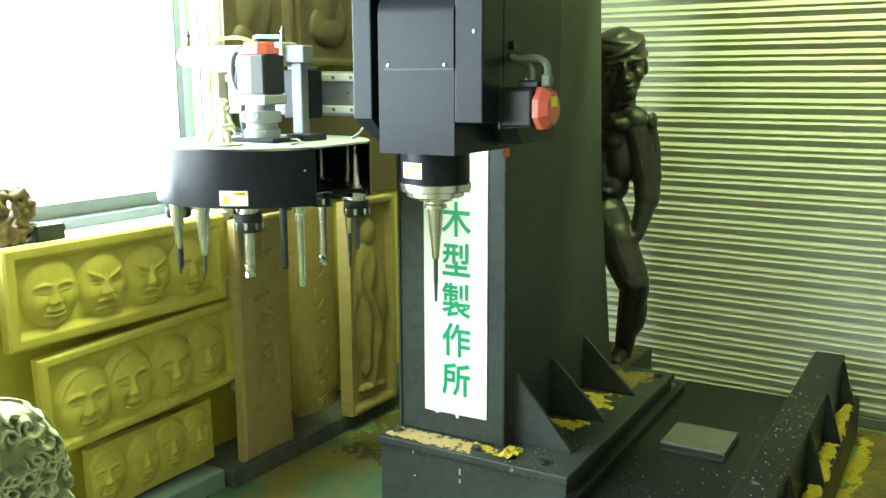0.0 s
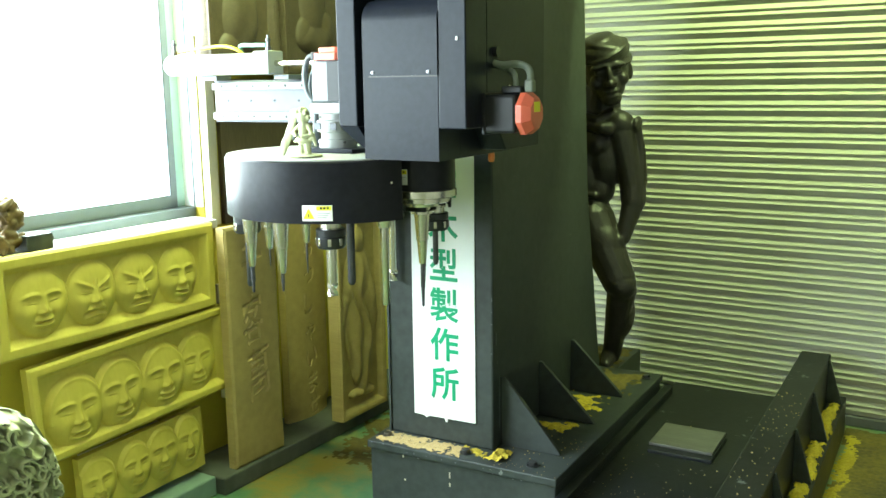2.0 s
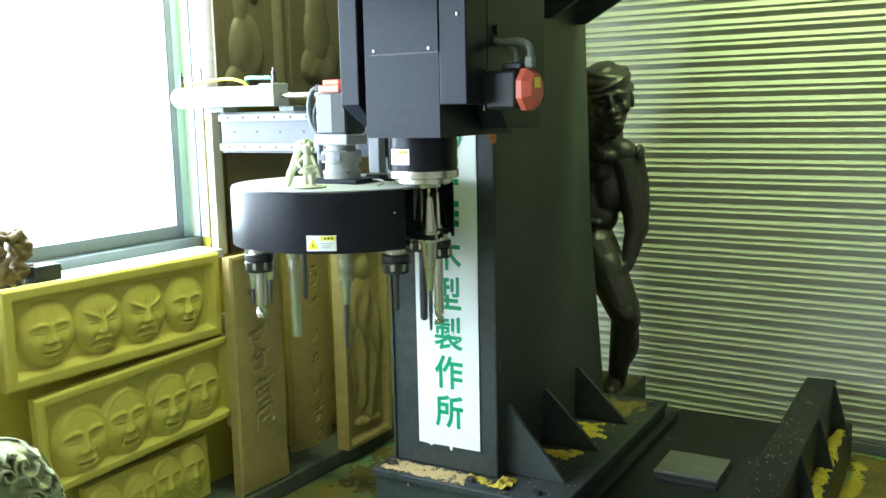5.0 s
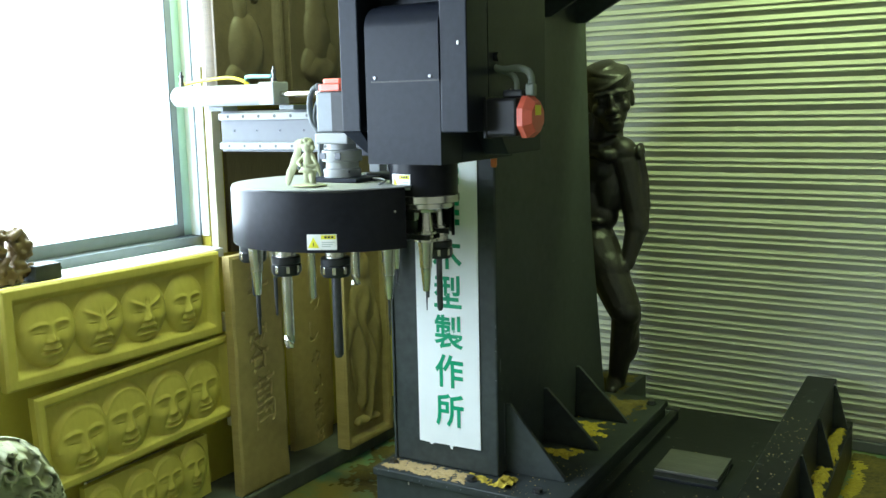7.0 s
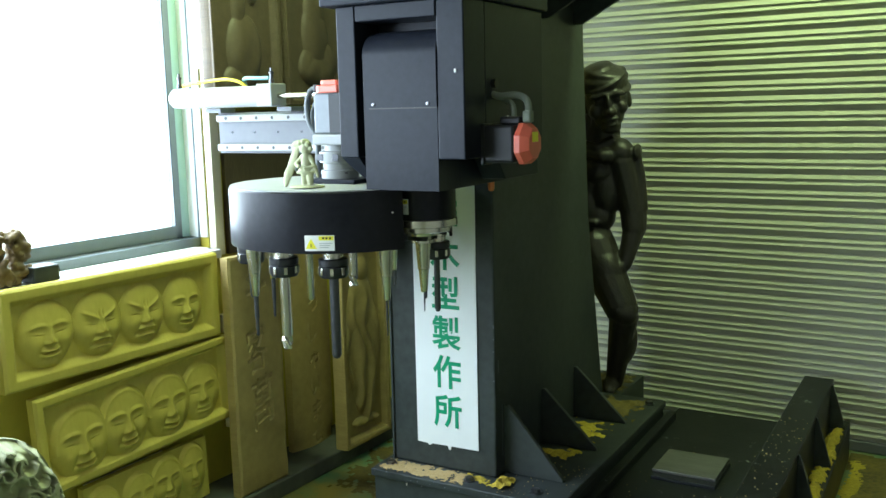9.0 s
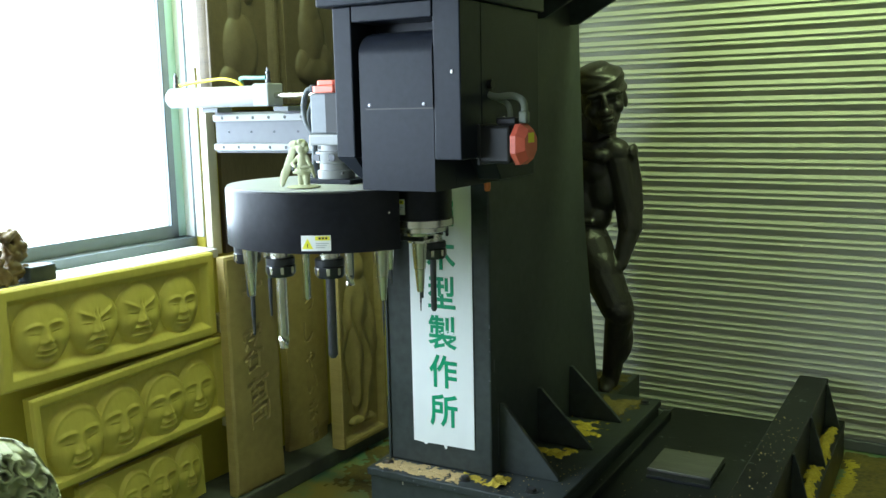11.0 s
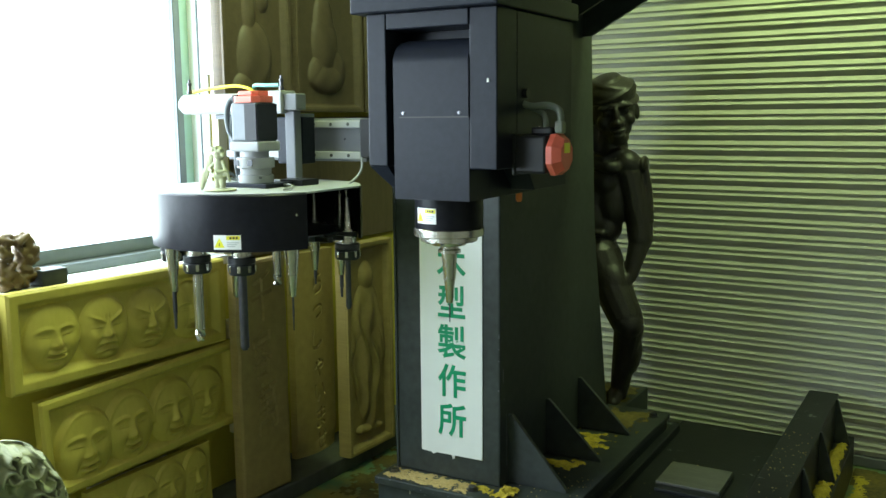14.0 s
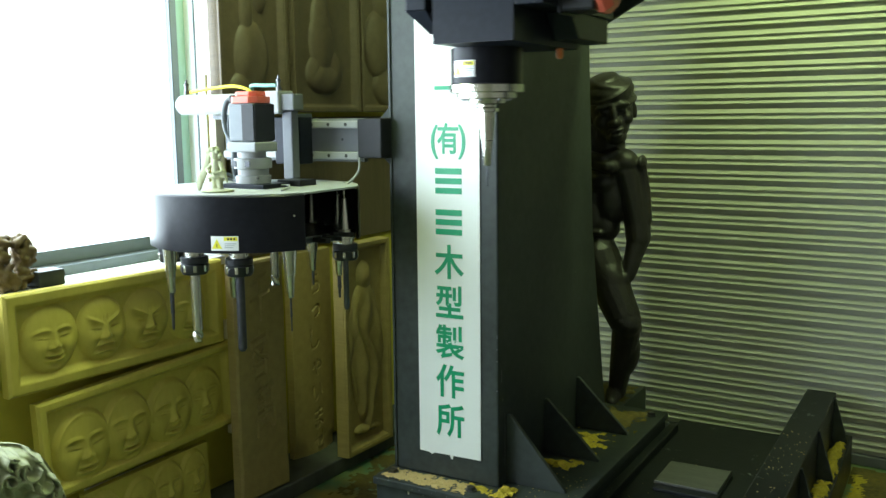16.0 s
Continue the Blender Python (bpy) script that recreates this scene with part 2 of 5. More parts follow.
def tube(points, radius, n=10, bm=None):
    """A round cable through points, rounded off between them."""
    bm = bm or bmesh.new()
    pts = [Vector(p) for p in points]
    path = []
    for i in range(len(pts) - 1):
        p0, p1, p2, p3 = pts[max(i - 1, 0)], pts[i], pts[i + 1], pts[min(i + 2, len(pts) - 1)]
        for k in range(8):
            t = k / 8
            path.append(0.5 * ((2 * p1) + (p2 - p0) * t + (2 * p0 - 5 * p1 + 4 * p2 - p3) * t * t + (3 * p1 - p0 - 3 * p2 + p3) * t ** 3))
    path.append(pts[-1])
    rings = []
    up = Vector((0.3, 0.2, 1)).normalized()
    for i, p in enumerate(path):
        d = (path[min(i + 1, len(path) - 1)] - path[max(i - 1, 0)]).normalized()
        s = d.cross(up)
        s = s.normalized() if s.length > 1e-4 else d.cross(Vector((1, 0, 0))).normalized()
        u = s.cross(d)
        rings.append([bm.verts.new(p + radius * (math.cos(2 * math.pi * k / n) * s + math.sin(2 * math.pi * k / n) * u)) for k in range(n)])
    for a, b in zip(rings, rings[1:]):
        for k in range(n):
            bm.faces.new((a[k], a[(k + 1) % n], b[(k + 1) % n], b[k]))
    bm.faces.new(rings[0][::-1])
    bm.faces.new(rings[-1])
    return bm


# ---- the room ----
def structure(name, bm, material, label, m=None, smooth=False):
    return tagged(part(name, bm, material, None, "", m, smooth), label, name.split("_")[0], "", "structure")


structure("floor", box(WALL_U - 0.3, EAST_U + 0.2, SOUTH_V - 0.2, SHUT_V + 0.3, -0.12, 0.0), FLOOR,
          "worn green painted concrete floor with sawdust drifts", ROOM)
structure("ceiling", box(WALL_U - 0.3, EAST_U + 0.2, SOUTH_V - 0.2, SHUT_V + 0.3, CEIL, CEIL + 0.1), PLASTER,
          "plain plaster workshop ceiling", ROOM)
structure("wall_east", box(EAST_U, EAST_U + 0.15, SOUTH_V, SHUT_V + 0.1, 0, CEIL), PLASTER, "plain plaster wall", ROOM)
structure("wall_south", box(WALL_U, EAST_U, SOUTH_V - 0.15, SOUTH_V, 0, CEIL), PLASTER, "plain plaster wall", ROOM)

# window wall: four pieces round the opening
# the southern length is unseen, added for daylight on south-facing surfaces
WIN_V0, WIN_V1, WIN_Z0, WIN_Z1 = -2.35, 2.300, 0.936, 2.20
wall = bmesh.new()
for v0, v1, z0, z1 in ((SOUTH_V, WIN_V0, 0, CEIL), (WIN_V1, SHUT_V + 0.1, 0, CEIL), (WIN_V0, WIN_V1, 0, WIN_Z0), (WIN_V0, WIN_V1, WIN_Z1, CEIL)):
    box(WALL_U - 0.16, WALL_U, v0, v1, z0, z1, bm=wall)
structure("wall_west", wall, WALL, "ochre painted workshop wall with a window opening", ROOM)
structure("baseboard", box(WALL_U, WALL_U + 0.19, SOUTH_V, 2.10, 0, 0.068, 0.006), SKIRT, "grey-green painted concrete kerb along the wall", ROOM)
# same kerb as the baseboard, with the shade put into its colour
structure("kerb_step", box(WALL_U, WALL_U + 0.225, 2.105, SHUT_V - 0.06, 0, 0.064, 0.006), KERB_SHADED, "low concrete step along the wall, coloured dark for shade", ROOM)

win = tagged(thing("window_1", ROOM, "sliding aluminium window with frosted bright panes", "window"), kind="structure")
u0 = WALL_U - 0.10
fr = bmesh.new()
for v0, v1, z0, z1 in ((WIN_V0, WIN_V0 + 0.04, WIN_Z0, WIN_Z1), (WIN_V0, WIN_V1, WIN_Z1 - 0.04, WIN_Z1), (WIN_V0, WIN_V1, WIN_Z0, WIN_Z0 + 0.035)):
    box(u0 - 0.03, u0 + 0.06, v0, v1, z0, z1, 0.003, bm=fr)
part("window_frame", fr, FRAME_ALU, win)
part("window_jamb", box(u0 - 0.03, u0 + 0.012, 2.252, WIN_V1 - 0.001, WIN_Z0 + 0.036, WIN_Z1 - 0.042, 0.003), TEAL, win, "pale green painted jamb")
part("reveal_lining", box(u0 + 0.0125, WALL_U + 0.001, WIN_V1 - 0.009, WIN_V1 - 0.001, WIN_Z0 + 0.036, WIN_Z1 - 0.042, 0.002), SILL, win, "white painted reveal lining")
part("screen_track", box(u0 + 0.062, u0 + 0.068, WIN_V1 - 0.014, WIN_V1 - 0.0095, WIN_Z0 + 0.036, WIN_Z1 - 0.042, 0.001), FRAME_ALU, win)
for v0, v1, du in ((WIN_V0 + 0.05, -1.13, 0.025), (-1.17, 0.02, 0.0), (-0.02, 1.12, 0.025), (1.08, 2.250, 0.0)):
    sash = bmesh.new()
    z0, z1 = WIN_Z0 + 0.037, WIN_Z1 - 0.045
    for a, b, c, d in ((v0, v0 + 0.035, z0, z1), (v1 - 0.03, v1, z0, z1), (v0, v1, z0, z0 + 0.045), (v0, v1, z1 - 0.04, z1)):
        box(u0 + du, u0 + du + 0.022, a, b, c, d, 0.002, bm=sash)
    s = part("sash", sash, FRAME_ALU, win)
    part("gasket", box(u0 + du + 0.0222, u0 + du + 0.0236, v1 - 0.032, v1 - 0.028, z0 + 0.046, z1 - 0.041), CABLE, s)
part("window_sill", box(WALL_U - 0.038, WALL_U + 0.045, WIN_V0 - 0.03, WIN_V1 - 0.03, WIN_Z0 - 0.028, WIN_Z0 + 0.004, 0.003), SILL, win, "white window sill")
part("sill_nosing", box(WALL_U + 0.0475, WALL_U + 0.092, WIN_V0 - 0.03, WIN_V1 - 0.03, WIN_Z0 - 0.028, WIN_Z0 + 0.002, 0.003), SILL, win, "white sill nosing")
structure("trim", box(WALL_U + 0.001, WALL_U + 0.035, WIN_V1 + 0.002, WIN_V1 + 0.046, WIN_Z0 - 0.03, WIN_Z1 + 0.08, 0.004), WOOD_EDGE, "cream wooden casing beside the window", ROOM)
back = structure("backdrop", box(WALL_U - 1.2, WALL_U - 1.19, -4.2, 4.6, -0.4, 4.0), OUTSIDE, "overexposed bright daylight outside the window", ROOM)

# roller shutter wall: slats with two ribs each
north = bmesh.new()
for a, b, z0, z1 in ((WALL_U, -1.95, 0, CEIL), (1.75, EAST_U, 0, CEIL), (-1.95, 1.75, 2.55, CEIL)):
    box(a, b, SHUT_V - 0.03, SHUT_V + 0.12, z0, z1, bm=north)
box(-1.95, 1.75, SHUT_V + 0.06, SHUT_V + 0.12, 0, 2.55, bm=north)
structure("wall_north", north, PLASTER, "plain plaster wall round the roller shutter", ROOM)
shutter = thing("roller_shutter", ROOM, "closed beige steel roller shutter with ribbed slats", "shutter", kind="structure")
PITCH = 0.0632
prof = [(0, 0.001), (-0.009, 0.0072), (-0.018, 0.0122), (-0.0195, 0.0118), (-0.0205, 0.0035), (-0.0265, 0.0035), (-0.034, 0.0095), (-0.0415, 0.0138), (-0.043, 0.0132), (-0.044, 0.002), (-0.0632, 0.001)]
sl = bmesh.new()
cols = [[sl.verts.new((u, SHUT_V - y, z)) for z, y in prof] for u in (-1.945, 1.745)]
for k in range(len(prof) - 1):
    sl.faces.new((cols[0][k], cols[1][k], cols[1][k + 1], cols[0][k + 1]))
slat_mesh = mesh_of("slat", sl, SHUTTER, True, 40)
n_slat = 39
for i in range(n_slat):
    ob = new("slat", slat_mesh)
    ob.parent = shutter
    ob.matrix_basis = pose(0, 0.0006 * math.sin(i * 2.3), 0.045 + PITCH * (i + 1))
part("bottom_bar", box(-1.945, 1.745, SHUT_V - 0.02, SHUT_V + 0.02, 0.001, 0.044, 0.004), ALU, shutter)


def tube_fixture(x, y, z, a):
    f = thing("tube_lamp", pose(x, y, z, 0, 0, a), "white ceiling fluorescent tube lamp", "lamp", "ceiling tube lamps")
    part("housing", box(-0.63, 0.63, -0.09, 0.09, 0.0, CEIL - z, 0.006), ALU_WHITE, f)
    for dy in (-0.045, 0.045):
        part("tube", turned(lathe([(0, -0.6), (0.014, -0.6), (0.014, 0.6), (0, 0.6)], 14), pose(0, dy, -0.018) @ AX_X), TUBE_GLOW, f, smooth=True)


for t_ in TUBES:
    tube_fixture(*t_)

# ---- the milling machine's frame ----
mill = thing("milling_machine", pose(0, 0, 0), "large black bridge milling machine dusted with sawdust", "machine")
CX0, CX1, CY = -1.536, -1.157, 2.396
side = [(CY, 0.272), (3.362, 0.272), (3.325, 0.36), (3.19, 1.0), (3.133, 1.66), (3.12, 2.45), (CY, 2.45)]
col = prism([(y, z) for y, z in side], 0, CX1 - CX0, 0.006)
part("column", turned(col, Matrix(((0, 0, 1, CX0), (1, 0, 0, 0), (0, 1, 0, 0), (0, 0, 0, 1)))), DARK, mill)
for x0, x1 in ((CX0 + 0.002, CX0 + 0.010),):
    part("edge_strip", box(x0, x1, CY - 0.006, CY + 0.001, 0.275, 2.4, 0.001), DARK, mill)
plinth = box(-1.553, -0.912, 2.305, 3.36, 0.0, 0.245, 0.004)
part("plinth", plinth, DARK, mill)
part("base_plate", box(-1.558, -0.905, 2.292, 3.37, 0.2455, 0.271, 0.004), DARK, mill)
part("guide_strip", box(-0.904, -0.872, 2.16, 3.40, 0.187, 0.222, 0.004), BED, mill)
part("bed", box(-0.9035, -0.4545, 2.15, 3.55, 0.0, 0.189, 0.003), BED, mill)
for y, h in ((2.462, 0.222), (2.755, 0.19), (3.05, 0.19)):
    g = prism([(CX1 - 0.001, 0.2712), (-0.960, 0.2712), (-0.960, 0.279), (CX1 + 0.012, 0.271 + h), (CX1 - 0.001, 0.271 + h)], -0.008, 0.008, 0.002)
    part("gusset", turned(g, pose(0, y, 0) @ AX_Y), DARK, mill)
for y in (2.46, 2.755, 3.05):
    g = prism([(CX1 - 0.001, 1.69), (CX1 + 0.03, 1.69), (-0.70, 1.925), (-0.70, 1.949), (CX1 - 0.001, 1.949)], -0.008, 0.008, 0.002)
    part("bracket", turned(g, pose(0, y, 0) @ AX_Y), DARK, mill)
part("crossbeam", box(-1.60, 2.6, 2.43, 3.12, 1.95, 2.42, 0.008), DARK, mill)
part("far_column", box(2.2, 2.6, 2.45, 3.1, 0, 1.949, 0.008), DARK, mill)


def bolt(x, y, z, r=0.014):
    b = bmesh.new()
    hexa = [(r * math.cos(radians(60 * k + 15)), r * math.sin(radians(60 * k + 15))) for k in range(6)]
    lathe([(0, 0), (r * 1.35, 0), (r * 1.35, 0.003), (0, 0.003)], 18, b)
    prism(hexa, 0.003, 0.013, 0.001, b)
    part("bolt", b, STEEL_DARK, mill, m=pose(x, y, z))


for x, y in ((-1.516, 2.352), (-1.226, 2.344), (-1.005, 2.352), (-0.950, 3.30)):
    bolt(x, y, 0.271)
rc_ = random.Random(8)
for k in range(26):     # chipped paint along the plinth's edge and the column's corners
    if k < 16:
        x_, y_, z_ = rc_.uniform(-1.55, -0.92), 2.2915, rc_.choice((0.268, 0.258, 0.247)) + rc_.uniform(-0.003, 0.002)
    elif k < 21:
        x_, y_, z_ = CX1 - rc_.uniform(0.001, 0.004), CY - 0.0003, rc_.uniform(0.35, 1.0)
    else:
        x_, y_, z_ = CX0 + rc_.uniform(0.0, 0.006), CY - 0.0003, rc_.uniform(0.3, 1.1)
    w_, h_ = rc_.uniform(0.001, 0.0045), rc_.uniform(0.001, 0.003) * (3 if 16 <= k and rc_.random() < 0.4 else 1)
    pts = [(w_ * math.cos(2.1 * j / 2) * rc_.uniform(0.6, 1), h_ * math.sin(2.1 * j / 2) * rc_.uniform(0.6, 1)) for j in range(6)]
    part("paint_chip", turned(prism(pts, 0.0, 0.0008), pose(x_, y_, z_) @ AX_Y), GREY, mill)
# second entry is the pale weld line beside the first gusset
for y_, z0_, z1_, w_ in ((2.416, 0.605, 0.645, 0.004), (2.440, 0.330, 0.500, 0.0022), (2.424, 0.545, 0.552, 0.003), (2.62, 0.455, 0.459, 0.003), (2.98, 1.21, 1.214, 0.003)):
    part("paint_chip", box(CX1 - 0.0005, CX1 + 0.0012, y_, y_ + w_, z0_, z1_, 0.0005), GREY, mill)
for x_, z_, l_ in ((-1.262, 0.215, 0.020), (-1.262, 0.180, 0.012), (-1.43, 0.24, 0.010), (-1.425, 0.16, 0.006)):
    part("paint_drip", box(x_ - 0.0025, x_ + 0.0025, 2.3035, 2.3055, z_ - l_, z_, 0.0008), PLASTER, mill)
# work plate on the bed
pl = thing("steel_plate", pose(-0.691, 2.93, 0.189), "loose ground steel plate lying on the machine bed", "plate")
part("plate", box(-0.104, 0.104, -0.100, 0.100, 0.0125, 0.0225, 0.0015), PLATE, pl)
part("backing", box(-0.098, 0.110, -0.135, 0.085, 0.0, 0.012, 0.0015), BED, pl)
# rail beyond the bed
rail = thing("guide_rail", pose(0, 0, 0), "black guide rail beam with side gussets and sawdust", "rail")
part("beam", box(-0.454, -0.345, 2.15, 3.74, 0.0, 0.33, 0.004), BED, rail)
part("flange", box(-0.3445, -0.282, 2.15, 3.77, 0.0, 0.155, 0.004), BED, rail)
for y in (3.665, 3.245, 2.865, 2.50, 2.2):
    g = prism([(-0.3455, 0.1555), (-0.290, 0.1555), (-0.290, 0.162), (-0.338, 0.326), (-0.3455, 0.326)], -0.007, 0.007, 0.0015)
    part("gusset", turned(g, pose(0, y, 0) @ AX_Y), DARK, rail)

# ---- sign on the column ----
SX0, SX1, SZ0 = -1.437, -1.216, 0.350
sign = thing("sign", pose((SX0 + SX1) / 2, CY - 0.0015, 0), "tall white sign with green writing on the machine column", "sign")
sg = prism([(-0.1105, SZ0), (-0.075, SZ0 - 0.002), (-0.066, SZ0 - 0.008), (-0.055, SZ0 - 0.001), (-0.0, SZ0), (0.004, SZ0 - 0.012), (0.010, SZ0 - 0.012),
            (0.012, SZ0), (0.1105, SZ0 + 0.001), (0.1105, 1.74), (-0.1105, 1.74)], 0.0, 0.003)
part("board", turned(sg, AX_Y), SIGN, sign)


def characters(text, x, z, size, squeeze=1.0):
    cu = bpy.data.curves.new("character", "FONT")
    cu.body, cu.size, cu.extrude, cu.offset, cu.align_x = text, size, 0.0006, size * 0.019, "CENTER"
    cu.resolution_u = 3
    tmp = new("tmp_text", cu)
    me = bpy.data.meshes.new_from_object(tmp.evaluated_get(bpy.context.evaluated_depsgraph_get()))
    bpy.data.objects.remove(tmp)
    me.materials.clear()
    me.materials.append(GREEN)
    ob = new("character", me)
    ob.parent = sign
    ob.matrix_basis = pose(x, -0.0038, z, 90, 0, 0) @ Matrix.Diagonal((squeeze, 1, 1, 1))
    return ob


STEP = 0.1265
for k, ch in enumerate("所作製型木"):
    characters(ch, 0.004, 0.424 + STEP * k, 0.112, 0.92)
characters("有", 0.004, 0.428 + STEP * 7, 0.098, 0.80)
characters("(", -0.046, 0.430 + STEP * 7, 0.108, 0.8)
characters(")", 0.054, 0.430 + STEP * 7, 0.108, 0.8)
for k in (5, 6):
    z = 0.424 + STEP * k
    for dz in (0.0, 0.030, 0.060):
        part("writing_bar", box(-0.042, 0.050, -0.0042, -0.0032, z + dz, z + dz + 0.018), GREEN, sign)
part("writing_bar", box(-0.042, 0.050, -0.0042, -0.0032, 0.424 + STEP * 8 + 0.06, 0.424 + STEP * 8 + 0.072), GREEN, sign)

# ---- moving spindle head (its own origin on the spindle axis, at rest height) ----
HX, HY = -1.223, 2.10
head = thing("spindle_head", pose(HX, HY, 0), "black enamel spindle head with a warning label and servo motor", "machine head")


def hp(name, bm, material, parent=None, label="", smooth=False, angle=35):
    """A part of the head given in the room's metres."""
    return part(name, turned(bm, pose(-HX, -HY, 0)), material, parent or head, label, None, smooth, angle)


hp("body", box(-1.30, -0.979, 2.01, 2.36, 1.289, 1.668, 0.003), BLACK)
hp("side_panel", box(-1.0525, -0.979, 1.9015, 2.0095, 1.289, 1.668, 0.003), BLACK)
hp("lower_body", box(-1.267, -1.054, 2.010, 2.30, 1.211, 1.2893, 0.0008, 1), BLACK)
ARC = [(1.902 + 0.055 * (1 - math.cos(radians(a))), 1.545 + 0.055 * math.sin(radians(a))) for a in range(0, 91, 10)]
cov = [(2.0095, 1.211), (1.902, 1.211)] + ARC + [(2.0095, 1.600)]
c = prism(cov, 0, 0.213, 0)
hp("front_cover", turned(c, Matrix(((0, 0, 1, -1.267), (1, 0, 0, 0), (0, 1, 0, 0), (0, 0, 0, 1)))), BLACK, None, "", True, 50)
ARC_OUT = [(1.8988 + 0.0582 * (1 - math.cos(radians(a))), 1.545 + 0.0582 * math.sin(radians(a))) for a in range(0, 81, 10)]
cp = [(1.9018, 1.416), (1.8988, 1.416)] + ARC_OUT + [(y_ + 0.0005, z_ - 0.0008) for y_, z_ in ARC[8::-1]]
c = prism(cp, 0, 0.196, 0)
hp("access_panel", turned(c, Matrix(((0, 0, 1, -1.250), (1, 0, 0, 0), (0, 1, 0, 0), (0, 0, 0, 1)))), BLACK, None, "", True, 50)
hp("panel_seam", box(-1.250, -1.0545, 1.9010, 1.9017, 1.4125, 1.4158), INK)
for x in (-1.236, -1.078):
    hp("screw", turned(lathe([(0, 0), (0.0042, 0), (0.0042, 0.003), (0, 0.0035)], 12), pose(x, 1.8988, 1.424) @ AX_Y), STEEL_DARK)
po = prism([(-1.341, 1.668), (-1.341, 1.292), (-1.285, 1.292), (-1.285, 1.668)], -2.33, -1.898, 0.003)
hp("side_post", turned(po, pose(0, 0, 0) @ AX_Y), BLACK)
ch = bmesh.new()
vs = [ch.verts.new(p) for p in ((-1.340, 1.90, 1.2915), (-1.285, 1.90, 1.2915), (-1.285, 2.32, 1.2915), (-1.340, 2.32, 1.2915),
                                (-1.292, 1.93, 1.238), (-1.268, 1.93, 1.238), (-1.268, 2.30, 1.238), (-1.292, 2.30, 1.238))]
for q in ((0, 1, 2, 3), (4, 5, 6, 7), (0, 1, 5, 4), (1, 2, 6, 5), (2, 3, 7, 6), (3, 0, 4, 7)):
    ch.faces.new([vs[i] for i in q])
hp("chamfer_block", ch, BLACK)
hp("top_rail", box(-1.2845, -1.053, 1.899, 2.0095, 1.628, 1.668, 0.003), BLACK)
hp("cap_plate", box(-1.375, -0.965, 1.875, 2.37, 1.6685, 1.715, 0.004), BLACK, None, "dark grey cap plate")
hp("ram", box(-1.335, -0.985, 1.95, 2.37, 1.7155, 2.36, 0.004), BLACK)
hp("spindle_housing", lathe([(0, 1.2105), (0.092, 1.2105), (0.092, 1.121), (0, 1.121)], 48, at=(HX, HY, 0)), BLACK_DEEP, None, "", True)
ring = hp("steel_ring", lathe([(0, 1.1205), (0.0935, 1.1205), (0.0955, 1.1185), (0.0955, 1.1005), (0.093, 1.0985), (0.077, 1.0985), (0.077, 1.085), (0.074, 1.083), (0.048, 1.083),
                               (0.046, 1.072), (0.030, 1.072), (0.030, 1.09), (0, 1.09)], 48, at=(HX, HY, 0)), STEEL, None, "bright turned steel nose ring", True, 30)
for k in range(8):
    a = radians(45 * k + 12)
    hp("cap_screw", lathe([(0, 0), (0.005, 0), (0.005, -0.004), (0, -0.004)], 10, at=(HX + 0.062 * math.cos(a), HY + 0.062 * math.sin(a), 1.083)), STEEL_DARK, ring)


def curved_label(parent, cx, cy, r, a0, z0, w, h, offset):
    """A white warning label with a yellow strip and triangle, wrapped on a cylinder."""
    def patch(name, x0, x1, za, zb, lift, material, par, tri=False):
        b = bmesh.new()
        n = 10
        rows = []
        for i in range(n + 1):
            f = i / n
            x = x0 + (x1 - x0) * f
            top = zb if not tri else za + (zb - za) * (1 - abs(2 * f - 1)) + 0.0003
            a = a0 + x / r
            rows.append([b.verts.new((cx + (r + lift) * math.cos(a) - offset[0], cy + (r + lift) * math.sin(a) - offset[1], z)) for z in (za, top)])
        for p, q in zip(rows, rows[1:]):
            b.faces.new((p[0], q[0], q[1], p[1]))
        return part(name, b, material, par)
    lab = patch("warning_label", -w / 2, w / 2, z0, z0 + h, 0.0008, LABEL_WHITE, parent)
    lab["label"] = "white and yellow warning label"
    patch("label_strip", -w * 0.02, w * 0.47, z0 + h * 0.68, z0 + h * 0.95, 0.0014, LABEL_YELLOW, lab)
    patch("label_triangle", -w * 0.47, -w * 0.09, z0 + h * 0.14, z0 + h * 0.80, 0.0014, LABEL_YELLOW, lab, True)
    patch("label_mark", -w * 0.295, -w * 0.265, z0 + h * 0.24, z0 + h * 0.46, 0.0019, INK, lab)
    for i in range(3):
        patch("writing_bar", w * (0.10 + 0.11 * i), w * (0.17 + 0.11 * i), z0 + h * 0.75, z0 + h * 0.88, 0.0019, INK, lab)
    for i in range(3):
        patch("writing_bar", w * 0.0, w * (0.42 - 0.06 * i), z0 + h * (0.46 - 0.13 * i), z0 + h * (0.51 - 0.13 * i), 0.0014, INK_GREY, lab)


curved_label(head, HX, HY, 0.092, radians(-90 - 13), 1.137, 0.068, 0.041, (HX, HY))

# servo motor on the head's side
MY, MZ = 2.03, 1.322
mot = hp("servo_motor", box(-0.9785, -0.8915, MY - 0.046, MY + 0.046, MZ - 0.046, MZ + 0.046, 0.007), MOTOR_BLACK)
oct_ = [(0.051 * math.cos(radians(22.5 + 45 * k)), 0.051 * math.sin(radians(22.5 + 45 * k))) for k in range(8)]
rc = bmesh.new()
rings = [[rc.verts.new((x * f_, y * f_, z_)) for x, y in oct_] for f_, z_ in ((0.98, 0.0), (1.06, 0.002), (1.06, 0.016), (0.78, 0.034), (0.74, 0.036))]
